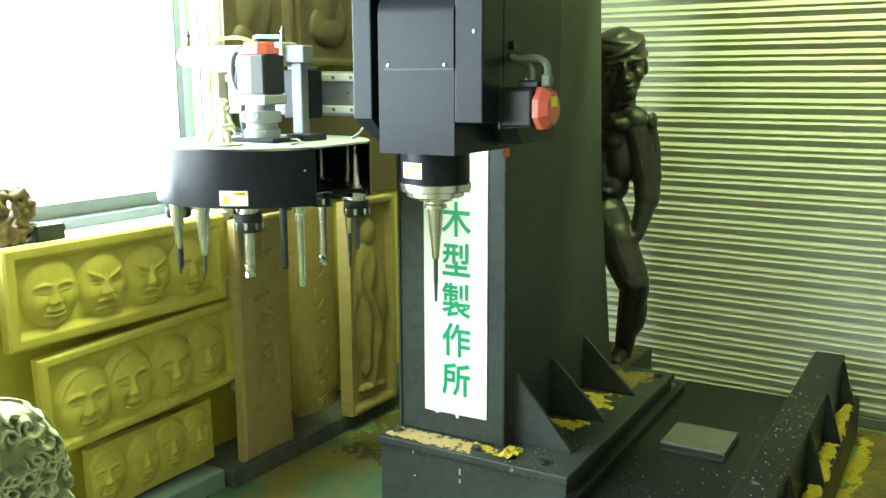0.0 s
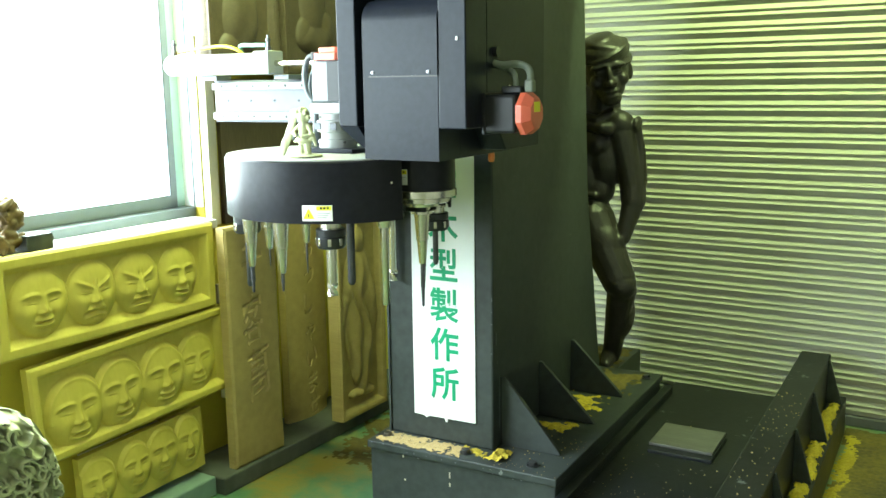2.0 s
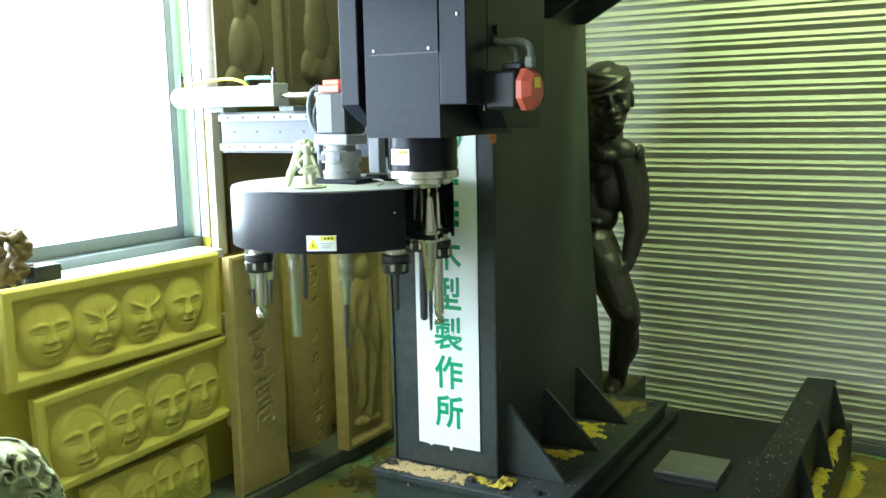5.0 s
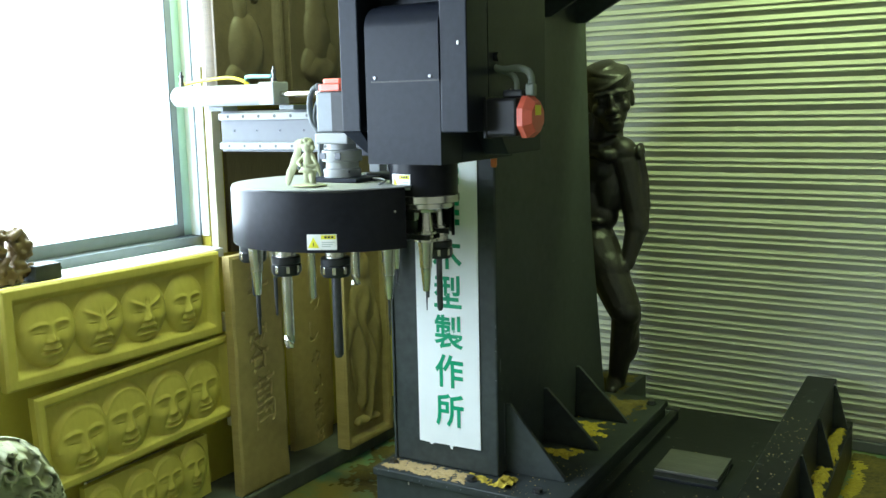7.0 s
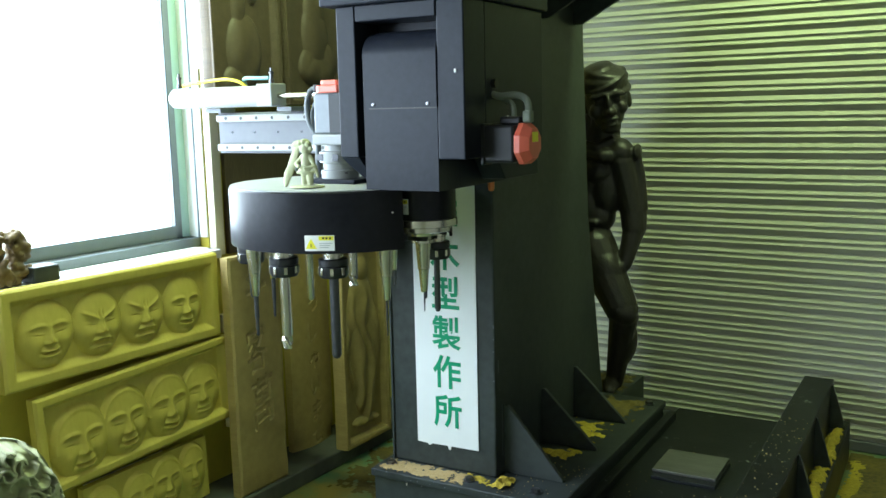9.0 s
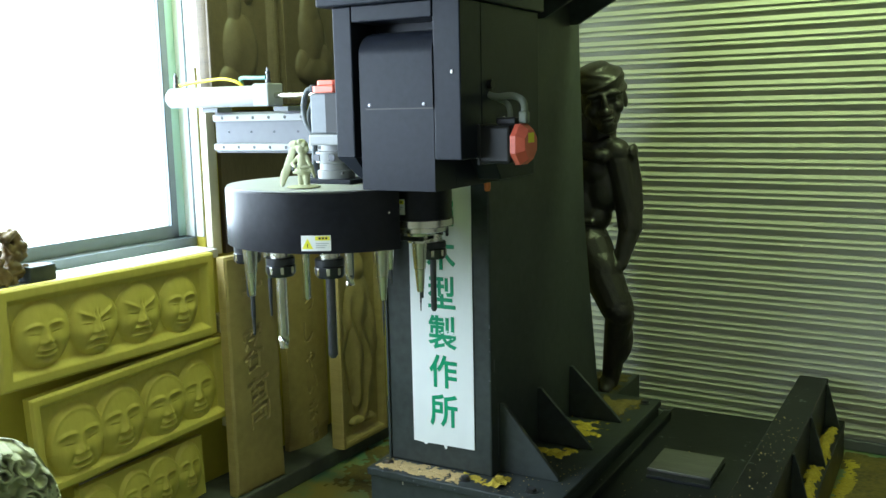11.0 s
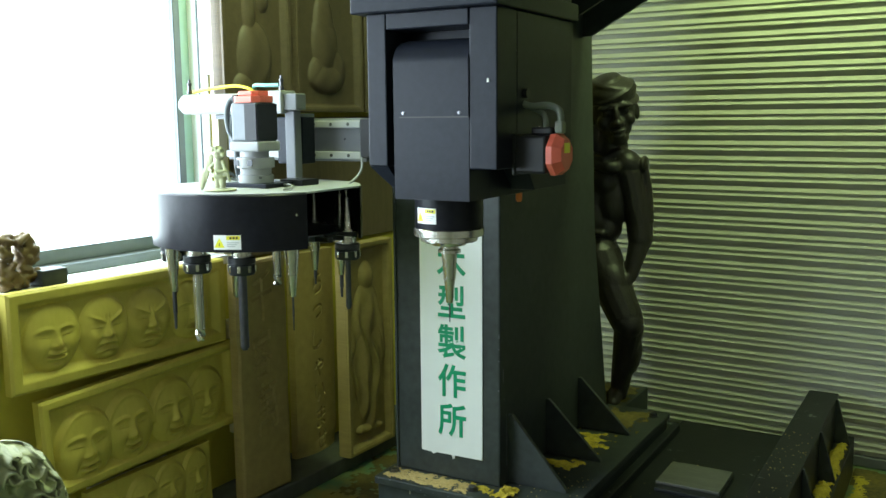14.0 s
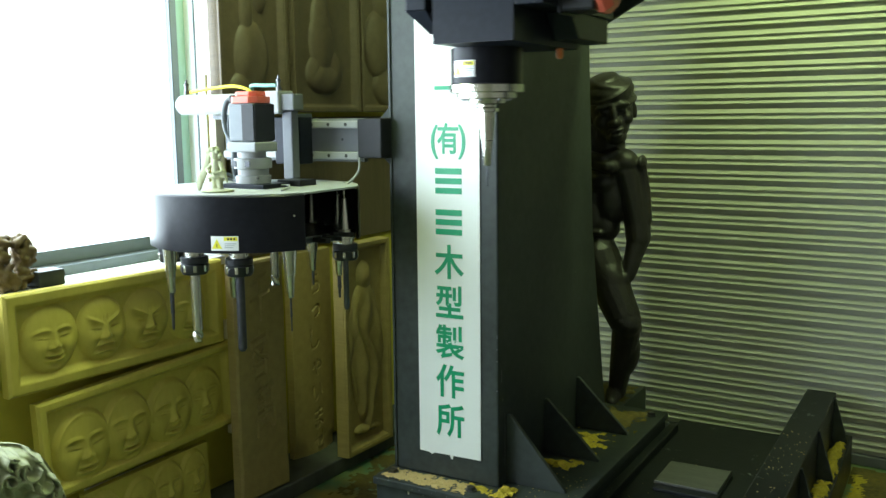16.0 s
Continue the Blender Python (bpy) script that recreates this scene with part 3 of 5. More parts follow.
for p_, q_ in zip(rings, rings[1:]):
    for k in range(8):
        rc.faces.new((p_[k], p_[(k + 1) % 8], q_[(k + 1) % 8], q_[k]))
rc.faces.new(rings[0][::-1])
rc.faces.new(rings[-1])
red = hp("red_cap", turned(rc, pose(-0.891, MY, MZ) @ AX_X), RED, mot, "orange-red encoder cap")
hp("motor_label", box(-0.8552, -0.8542, MY - 0.018, MY + 0.016, MZ + 0.004, MZ + 0.028), LABEL_YELLOW, mot, "small yellow label")
hp("motor_flange", box(-0.979, -0.970, MY - 0.05, MY + 0.05, MZ - 0.05, MZ + 0.05, 0.002), MOTOR_BLACK, mot)
hp("plug", box(-0.940, -0.886, MY - 0.022, MY + 0.018, MZ + 0.0465, MZ + 0.066, 0.005), MOTOR_BLACK, mot)
hp("plug_screw", lathe([(0, 0), (0.005, 0), (0.004, 0.003), (0, 0.003)], 10, at=(-0.925, MY - 0.008, MZ + 0.066)), STEEL, mot)
hp("terminal_box", box(-0.9695, -0.895, MY - 0.030, MY + 0.030, MZ + 0.0462, MZ + 0.0466), MOTOR_BLACK, mot)
hp("plug", box(-0.885, -0.862, MY - 0.012, MY + 0.012, MZ + 0.05, MZ + 0.08, 0.005), CABLE_GREEN, mot)
hp("cable", tube([(-0.979, 2.05, 1.444), (-0.955, 2.05, 1.438), (-0.915, 2.045, 1.440), (-0.885, 2.035, 1.432), (-0.873, 2.03, 1.416), (-0.873, 2.03, 1.39)], 0.0088), CABLE_GREEN, mot, "", True, 60)
hp("cable", tube([(-0.979, 2.06, 1.440), (-0.95, 2.058, 1.430), (-0.925, 2.045, 1.420), (-0.912, 2.03, 1.405), (-0.910, 2.028, 1.386)], 0.007), CABLE_GREEN, mot, "", True, 60)
hp("cable_gland", turned(lathe([(0, 0), (0.012, 0), (0.012, 0.012), (0, 0.012)], 14), pose(-0.979, 2.05, 1.47) @ AX_X), MOTOR_BLACK, mot)
hp("under_cover", turned(prism([(2.08, 1.2885), (2.34, 1.2885), (2.34, 1.225), (2.13, 1.225)], 0, 0.068, 0.003), Matrix(((0, 0, 1, -1.053), (1, 0, 0, 0), (0, 1, 0, 0), (0, 0, 0, 1)))), BLACK)
hp("paint_chip", box(-1.004, -0.999, 1.8975, 1.9005, 1.494, 1.503, 0.001), LABEL_WHITE)
hp("orange_plug", lathe([(0, 0), (0.009, 0), (0.009, -0.02), (0.006, -0.026), (0, -0.026)], 12, at=(-1.072, 2.22, 1.2105)), ORANGE, None, "small orange plug")

# ---- tool magazine (its own origin on the carousel axis) ----
DX, DY, RING, DRUM = -1.491, 2.10, 0.268, 0.315
ZT, ZB = 1.209, 1.052
mag = thing("tool_magazine", pose(DX, DY, 0), "black drum tool magazine with a grey motor and pale figurine", "tool magazine")
OPEN = 24.0
wall_bm = lathe([(DRUM, ZB), (DRUM, ZT - 0.004), (DRUM - 0.004, ZT), (DRUM - 0.008, ZT - 0.004), (DRUM - 0.008, ZB), (DRUM, ZB)], 72, a0=OPEN, a1=360 - OPEN)
part("drum_wall", wall_bm, BLACK_DEEP, mag, "", None, True, 30)
top = [((DRUM - 0.004) * math.cos(radians(a)), (DRUM - 0.004) * math.sin(radians(a))) for a in np.linspace(OPEN, 360 - OPEN, 64)]
part("drum_top", prism(top, ZT - 0.003, ZT + 0.003, 0.001), ALU_WHITE, mag, "pale grey lid")
curved_label(mag, 0, 0, DRUM, radians(-65.0), 1.060, 0.077, 0.040, (0, 0))
part("rivet", lathe([(0, 0), (0.004, 0), (0.003, 0.003), (0, 0.003)], 10), STEEL, mag, "", pose(DRUM * math.cos(radians(-30)), DRUM * math.sin(radians(-30)), 1.15, 0, 90, -30))
gb = bmesh.new()
GX, GY = 0.02, -0.03
box(GX - 0.075, GX + 0.085, GY - 0.055, GY + 0.07, ZT + 0.0035, ZT + 0.016, 0.002, bm=gb)
part("motor_base", gb, BLACK, mag)
part("gearbox", lathe([(0, 1.2255), (0.052, 1.2255), (0.052, 1.248), (0.046, 1.250), (0.046, 1.268), (0.056, 1.27), (0.056, 1.30), (0.040, 1.302), (0.040, 1.318), (0, 1.318)], 32, at=(GX, GY, 0)), ALU_WHITE, mag, "grey cast gearbox", None, True)
for a_ in (35, 145, 215, 325):
    part("gearbox_bolt", lathe([(0, 0), (0.006, 0), (0.006, 0.006), (0, 0.006)], 10, at=(GX + 0.048 * math.cos(radians(a_)), GY + 0.048 * math.sin(radians(a_)), 1.2385)), STEEL_DARK, mag)
for x_ in (-0.026, 0.026):
    part("gearbox_window", box(GX + x_ - 0.010, GX + x_ + 0.010, GY - 0.0560, GY - 0.0545, 1.276, 1.294, 0.001), CHUCK, mag)
part("gearbox_flange", box(GX - 0.056, GX + 0.056, GY - 0.05, GY + 0.05, 1.3185, 1.348, 0.005), ALU_WHITE, mag)
dm = part("drive_motor", box(GX - 0.05, GX + 0.05, GY - 0.045, GY + 0.045, 1.3485, 1.461, 0.006), GREY, mag, "grey and black servo motor")
part("motor_side", box(GX + 0.0505, GX + 0.053, GY - 0.043, GY + 0.043, 1.352, 1.458, 0.001), MOTOR_BLACK, dm)
part("motor_strip", box(GX + 0.004, GX + 0.049, GY - 0.0475, GY - 0.0455, 1.352, 1.458, 0.001), MOTOR_BLACK, dm)
cap = prism([(x_ * 0.051, y_ * 0.046) for x_, y_ in ((-1, -0.6), (-0.6, -1), (0.6, -1), (1, -0.6), (1, 0.6), (0.6, 1), (-0.6, 1), (-1, 0.6))], 1.4615, 1.481, 0.002)
prism([(x_ * 0.040, y_ * 0.036) for x_, y_ in ((-1, -0.6), (-0.6, -1), (0.6, -1), (1, -0.6), (1, 0.6), (0.6, 1), (-0.6, 1), (-1, 0.6))], 1.4812, 1.496, 0.003, cap)
turned(cap, pose(GX, GY, 0))
part("red_cap", cap, RED, dm, "red encoder cap")
part("cap_socket", box(GX - 0.072, GX - 0.0515, GY - 0.016, GY + 0.016, 1.463, 1.486, 0.004), MOTOR_BLACK, dm)
part("cable", tube([(GX - 0.05, GY, 1.475), (GX - 0.085, GY - 0.005, 1.470), (GX - 0.098, GY - 0.01, 1.43), (GX - 0.09, GY - 0.012, 1.38), (GX - 0.07, GY - 0.005, 1.34), (GX - 0.075, GY, 1.27), (GX - 0.09, GY + 0.03, 1.222)], 0.0085), CABLE, mag, "", None, True, 60)
part("cable", tube([(GX - 0.05, GY, 1.445), (GX - 0.072, GY - 0.005, 1.435), (GX - 0.082, GY - 0.01, 1.40), (GX - 0.08, GY - 0.01, 1.36)], 0.006), CABLE, mag, "", None, True, 60)
part("cable_loop", tube([(-0.10, 0.06, ZT + 0.01), (-0.16, 0.07, ZT + 0.014), (-0.18, 0.03, ZT + 0.03), (-0.15, 0.0, ZT + 0.045), (-0.12, 0.03, ZT + 0.03), (-0.14, 0.07, ZT + 0.01)], 0.005), CABLE, mag, "", None, True, 60)
part("wire", tube([(0.09, 0.0, ZT + 0.01), (0.14, -0.02, ZT + 0.012), (0.18, -0.06, ZT + 0.009), (0.20, -0.12, ZT + 0.006)], 0.003), ALU_WHITE, mag, "", None, True, 60)
part("carriage_plate", box(-0.013, 0.026, 0.150, 0.185, 1.225, 1.44, 0.004), ALU, mag, "grey carriage bracket")
part("rod", turned(lathe([(0, -0.42), (0.009, -0.42), (0.009, 0), (0, 0)], 14), pose(0.020, 0.16, 1.464) @ AX_X), STEEL, mag, "bright cylinder rod", None, True)
part("carriage_head", box(-0.028, 0.048, 0.135, 0.185, 1.4405, 1.492, 0.004), ALU, mag)
part("carriage_shoe", box(-0.075, 0.028, 0.1855, 0.250, 1.27, 1.42, 0.003), BLACK, mag)
part("sensor_block", box(0.05, 0.14, 0.04, 0.12, ZT + 0.0035, ZT + 0.022, 0.003), MOTOR_BLACK, mag)
# carousel inside the drum: a disc with forks
car = thing("tool_carousel", pose(DX, DY, 0), "dark steel carousel disc with radial tool forks", "carousel")
part("disc", lathe([(0, 1.056), (0.235, 1.056), (0.238, 1.060), (0.238, 1.072), (0.235, 1.075), (0, 1.075)], 48), STEEL_DARK, car, "", None, True)
part("hub", lathe([(0, 1.0755), (0.06, 1.0755), (0.06, 1.195), (0, 1.195)], 24), STEEL_DARK, car, "", None, True)
for k in range(12):
    f = bmesh.new()
    for s in (-1, 1):
        prism([(0.232, s * 0.030), (0.285, s * 0.034), (0.298, s * 0.029), (0.298, s * 0.0245), (0.27, s * 0.0245), (0.25, s * 0.012), (0.232, s * 0.012)], 1.058, 1.072, 0.0015, f)
    part("fork", f, MOTOR_BLACK, car, "", pose(0, 0, 0, 0, 0, -30 * k))


# ---- tools: each hangs at radius RING from an origin on the carousel axis ----
def tool(kind, k, reach=0.12, cut=0.006):
    """kind: 'collet' slender holder, 'chuck' wide collet chuck, 'rod' bare dark rod, 'mill' thick bright cutter."""
    names = {"collet": ("tool_holder", "slim steel tool holder with a thin cutter"), "chuck": ("milling_chuck", "black collet chuck holding a long cutter"),
             "mill": ("end_mill", "black collet chuck holding a bright fluted end mill"), "rod": ("boring_bar", "steel holder with a dark straight rod")}
    n, lab = names[kind]
    ob = thing(n, pose(DX, DY, 0, 0, 0, -30 * k), lab, "cutting tool", "tools in the magazine")
    at = (RING, 0, 0)
    # pull stud, steep taper and gripped flange
    part("taper", lathe([(0, 1.196), (0.006, 1.196), (0.006, 1.186), (0.0035, 1.184), (0.0035, 1.174), (0.0105, 1.172), (0.0215, 1.083), (0.0215, 1.079), (0, 1.079)], 24, at=at), STEEL, ob, "", None, True, 30)
    part("flange", lathe([(0, 1.0788), (0.031, 1.0788), (0.031, 1.072), (0.0245, 1.068), (0.0245, 1.063), (0.031, 1.059), (0.031, 1.051), (0.024, 1.0495), (0, 1.0495)], 28, at=at), STEEL, ob, "", None, True, 30)
    if kind == "collet":
        part("shank", lathe([(0, 1.0492), (0.0215, 1.0492), (0.0165, 0.985), (0.0165, 0.978), (0.0145, 0.976), (0.0095, 0.915), (0.0085, 0.912), (0, 0.912)], 24, at=at), STEEL, ob, "", None, True, 30)
        part("cutter", lathe([(0, 0.9118), (cut, 0.9118), (cut, 0.9118 - reach * 0.55), (cut * 0.8, 0.9118 - reach * 0.56), (cut * 0.6, 0.9118 - reach * 0.96), (0, 0.9118 - reach)], 14, at=at), CARBIDE, ob, "", None, True, 30)
    elif kind in ("chuck", "mill"):
        part("neck", lathe([(0, 1.0492), (0.027, 1.0492), (0.027, 1.035), (0, 1.035)], 28, at=at), STEEL, ob, "", None, True, 30)
        b = lathe([(0, 1.0348), (0.036, 1.0348), (0.0385, 1.032), (0.0385, 1.017), (0.036, 1.0145), (0.0385, 1.012), (0.0385, 0.992), (0.034, 0.984), (0.02, 0.982), (0, 0.982)], 36, at=at)
        nut = part("nut", b, CHUCK, ob, "", None, True, 30)
        for j in range(8):
            part("nut_slot", box(-0.0045, 0.0045, -0.0015, 0.0015, 0.9925, 1.0115, 0.0008), STEEL, nut, "", pose(RING + 0.0385 * math.cos(radians(45 * j)), 0.0385 * math.sin(radians(45 * j)), 0, 0, 0, 45 * j + 90))
        if kind == "chuck":
            part("cutter", lathe([(0, 0.9818), (cut, 0.9818), (cut, 0.9818 - reach + 0.008), (cut * 0.6, 0.9818 - reach), (0, 0.9818 - reach)], 18, at=at), CARBIDE, ob, "", None, True, 30)
        else:
            zc = 0.9818 - reach
            part("cutter_shank", lathe([(0, 0.9818), (cut, 0.9818), (cut, zc + 0.035), (0, zc + 0.035)], 18, at=at), STEEL, ob, "", None, True, 30)
            fl = bmesh.new()
            rows = []
            for i in range(9):
                z = zc + 0.0348 * (1 - i / 8)
                a0 = 1.7 * i / 8
                rows.append([fl.verts.new((RING + (cut if j % 2 == 0 else cut * 0.55) * math.cos(a0 + j * math.pi / 4), (cut if j % 2 == 0 else cut * 0.55) * math.sin(a0 + j * math.pi / 4), z)) for j in range(8)])
            for p, q in zip(rows, rows[1:]):
                for j in range(8):
                    fl.faces.new((p[j], p[(j + 1) % 8], q[(j + 1) % 8], q[j]))
            fl.faces.new(rows[0])
            fl.faces.new(rows[-1][::-1])
            part("cutter", fl, STEEL, ob)
    else:
        part("shank", lathe([(0, 1.0492), (0.021, 1.0492), (0.0185, 1.03), (0, 1.03)], 24, at=at), STEEL, ob, "", None, True, 30)
        part("rod", lathe([(0, 1.0298), (cut, 1.0298), (cut, 1.0298 - reach), (cut * 0.7, 1.0298 - reach - 0.008), (0, 1.0298 - reach - 0.008)], 18, at=at), CARBIDE if cut < 0.0115 else STEEL, ob, "", None, True, 30)
    return ob


# numbered clockwise from the exchange place, as they hang at the start
TOOLS = [("collet", 0.122, 0.0062), ("rod", 0.20, 0.0118), ("mill", 0.125, 0.014), ("collet", 0.05, 0.005), ("collet", 0.075, 0.0065), ("chuck", 0.155, 0.0088),
         ("collet", 0.055, 0.0022), ("collet", 0.10, 0.0032), ("chuck", 0.215, 0.0125), ("mill", 0.195, 0.014), ("collet", 0.115, 0.0065), ("chuck", 0.10, 0.008)]
tools = [tool(kind, k, reach, cut) for k, (kind, reach, cut) in enumerate(TOOLS)]

# ---- rail and air cylinder of the magazine, fixed to the column ----
slide = thing("slide_unit", pose(0, 0, 0), "aluminium linear slide bolted to the machine column", "slide unit")
part("rail_plate", box(-2.20, -1.617, 2.372, 2.395, 1.276, 1.414, 0.002), ALU, slide, "grey aluminium plate")
for z in (1.296, 1.395):
    r_ = part("slide_rail", box(-2.195, -1.628, 2.353, 2.3715, z - 0.012, z + 0.012, 0.003), ALU_WHITE, slide, "bright linear rail")
    for k in range(8):
        part("rail_hole", turned(lathe([(0, 0), (0.0058, 0), (0.0058, 0.0012), (0, 0.0012)], 10), pose(-2.15 + 0.068 * k, 2.3532, z) @ AX_Y), INK, r_)
for x_ in (-2.14, -2.04, -1.94, -1.84, -1.70):
    part("plate_bolt", turned(lathe([(0, 0), (0.004, 0), (0.004, 0.002), (0, 0.002)], 10), pose(x_, 2.3722, 1.347) @ AX_Y), CHUCK, slide)
part("mount", box(-1.6165, -1.527, 2.335, 2.45, 1.290, 1.413, 0.004), MOTOR_BLACK, slide, "dark mounting block")
part("gusset", turned(prism([(-1.60, 1.4135), (-1.5365, 1.4135), (-1.5365, 1.475)], -2.47, -2.44, 0.001), AX_Y), DARK, slide)
part("gusset", turned(prism([(-1.59, 1.2895), (-1.5365, 1.2895), (-1.5365, 1.235)], -2.47, -2.44, 0.001), AX_Y), DARK, slide)
part("cable", tube([(-1.613, 2.34, 1.30), (-1.611, 2.33, 1.25), (-1.63, 2.30, 1.215), (-1.66, 2.27, 1.200)], 0.004), ALU_WHITE, slide, "", None, True, 60)
part("stand", box(-1.88, -1.82, 2.30, 2.3715, 1.4145, 1.43, 0.002), GREY, slide)
part("stand", box(-2.19, -2.12, 2.30, 2.3715, 1.4145, 1.43, 0.002), GREY, slide)
cyl = thing("air_cylinder", pose(0, 0, 0), "white air cylinder with yellow and green hoses", "cylinder")
part("barrel", turned(lathe([(0, -2.295), (0.022, -2.295), (0.0335, -2.28), (0.0335, -1.897), (0, -1.897)], 32), pose(0, 2.26, 1.464) @ AX_X), ALU_WHITE, cyl, "", None, True)
part("end_block", box(-1.8965, -1.835, 2.223, 2.297, 1.4305, 1.502, 0.004), ALU_WHITE, cyl)
for x, z in ((-2.262, 1.499), (-1.862, 1.5025)):
    f_ = part("fitting", lathe([(0, 0), (0.009, 0), (0.009, 0.012), (0.006, 0.014), (0.006, 0.028), (0.008, 0.03), (0.008, 0.036), (0.004, 0.038), (0.004, 0.048), (0, 0.048)], 14, at=(x, 2.26, z)), STEEL_DARK, cyl, "", None, True, 40)
part("hose", tube([(-2.245, 2.26, 1.506), (-2.20, 2.265, 1.512), (-2.14, 2.27, 1.518), (-2.06, 2.275, 1.522), (-2.0, 2.28, 1.506), (-1.97, 2.29, 1.47)], 0.0055), HOSE_YELLOW, cyl, "yellow air hose", None, True, 60)
part("hose", tube([(-1.87, 2.26, 1.520), (-1.92, 2.262, 1.521), (-1.98, 2.27, 1.522), (-2.0, 2.29, 1.512), (-2.01, 2.31, 1.49)], 0.0065), HOSE_TEAL, cyl, "grey-green air hose", None, True, 60)


# ---- carved wood ----
def carve(w, h, nx, ny, f, narrow=None, back=0.0):
    """A slab's front as a field of heights f(X, Y) in metres over its w by h, with sides and a flat back at that height."""
    X, Y = np.meshgrid(np.linspace(-w / 2, w / 2, nx), np.linspace(-h / 2, h / 2, ny))
    if narrow:
        X = X * narrow(Y)
    Z = f(X, Y)
    bm = bmesh.new()
    g = [[bm.verts.new((X[j, i], Y[j, i], Z[j, i])) for i in range(nx)] for j in range(ny)]
    for j in range(ny - 1):
        for i in range(nx - 1):
            bm.faces.new((g[j][i], g[j][i + 1], g[j + 1][i + 1], g[j + 1][i]))
    rim = [g[0][i] for i in range(nx)] + [g[j][nx - 1] for j in range(1, ny)] + [g[ny - 1][i] for i in range(nx - 2, -1, -1)] + [g[j][0] for j in range(ny - 2, 0, -1)]
    low = [bm.verts.new((v.co.x, v.co.y, back)) for v in rim]
    for k in range(len(rim)):
        bm.faces.new((rim[k], low[k], low[(k + 1) % len(rim)], rim[(k + 1) % len(rim)]))
    bm.faces.new(low)
    return bm


def smooth_step(a, b, x):
    t = np.clip((x - a) / (b - a), 0, 1)
    return t * t * (3 - 2 * t)


def bump_at(X, Y, x, y, sx, sy, a=0.0):
    c, s = math.cos(a), math.sin(a)
    dx, dy = (X - x) * c + (Y - y) * s, -(X - x) * s + (Y - y) * c
    return np.exp(-(dx / sx) ** 2 - (dy / sy) ** 2)


def mask(X, Y, cx, cy, rx, ry, mood, high=0.034, hood=False):
    """A carved mask: domed oval with brow, nose, cheeks and mouth."""
    x, y = (X - cx) / (rx * 1.06), (Y - cy) / (ry * 1.03)
    egg = np.sqrt((x / (1 - 0.16 * np.clip(-y, 0, 1) ** 1.5)) ** 2 + y ** 2)
    dome = high * np.clip(1 - egg ** 2.8, 0, 1) ** 0.62
    z = dome
    k = high * 0.42
    inside = smooth_step(1.0, 0.84, egg)
    d = 0.65 * bump_at(x, y, 0, 0.08, 0.10, 0.24) + 1.20 * bump_at(x, y, 0, -0.14, 0.12, 0.13)
    for s in (-1, 1):
        d += 0.65 * bump_at(x, y, s * 0.13, -0.20, 0.08, 0.06)
        d -= 0.55 * bump_at(x, y, s * 0.37, 0.13, 0.22, 0.13, s * 0.10)
        d += 0.42 * bump_at(x, y, s * 0.37, 0.10, 0.16, 0.060, s * 0.10)
        d -= 0.34 * bump_at(x, y, s * 0.37, 0.060, 0.17, 0.020, s * 0.10)
        arch = y - 0.33 + (0.75 * (x - s * 0.34) ** 2 if mood > 0 else -0.45 * (s * x - 0.36))
        d += 0.50 * np.exp(-((x - s * 0.38) / 0.27) ** 4) * np.exp(-(arch / 0.055) ** 2)
        d += 0.45 * bump_at(x, y, s * 0.50, -0.20, 0.24, 0.20)
        d -= 0.35 * bump_at(x, y, s * 0.32, -0.36, 0.05, 0.20, s * 0.45)
        d -= 0.30 * bump_at(x, y, s * 0.16, -0.27, 0.10, 0.03)
    lip = np.exp(-(x / (0.38 if mood < 0 else 0.29)) ** 4)
    my = y + 0.50 - 0.42 * mood * x ** 2
    gape = 0.085 if mood < -0.5 else 0.04
    d += lip * (0.75 * np.exp(-((my - gape - 0.03) / 0.05) ** 2) + 0.80 * np.exp(-((my + gape + 0.03) / 0.055) ** 2) - 0.75 * np.exp(-(my / gape) ** 2))
    d -= 0.35 * bump_at(x, y, 0, -0.67, 0.22, 0.05)
    d += 0.45 * bump_at(x, y, 0, -0.82, 0.24, 0.10)
    if mood < 0:
        for s in (-1, 1):
            d -= 0.45 * bump_at(x, y, s * 0.07, 0.34, 0.03, 0.12)
    if hood:
        d += 0.5 * np.exp(-((egg - 0.90) / 0.07) ** 2) * (y > -0.1)
    return z + k * d * inside


def border(X, Y, w, h, width, depth, thick):
    """Thickness of a slab with a raised, sloping border."""
    e = np.minimum(w / 2 - np.abs(X), h / 2 - np.abs(Y))
    return thick - depth * smooth_step(width * 0.55, width, e) - 0.008 * (1 - smooth_step(0, 0.008, e))


def on_wall(u, v, z, roll=0, lean=0):
    """Local x along the wall, y up, z out of it."""
    base = Matrix(((0, 0, 1, u), (1, 0, 0, v), (0, 1, 0, z), (0, 0, 0, 1)))
    return ROOM @ base @ pose(0, 0, 0, lean, 0, roll)


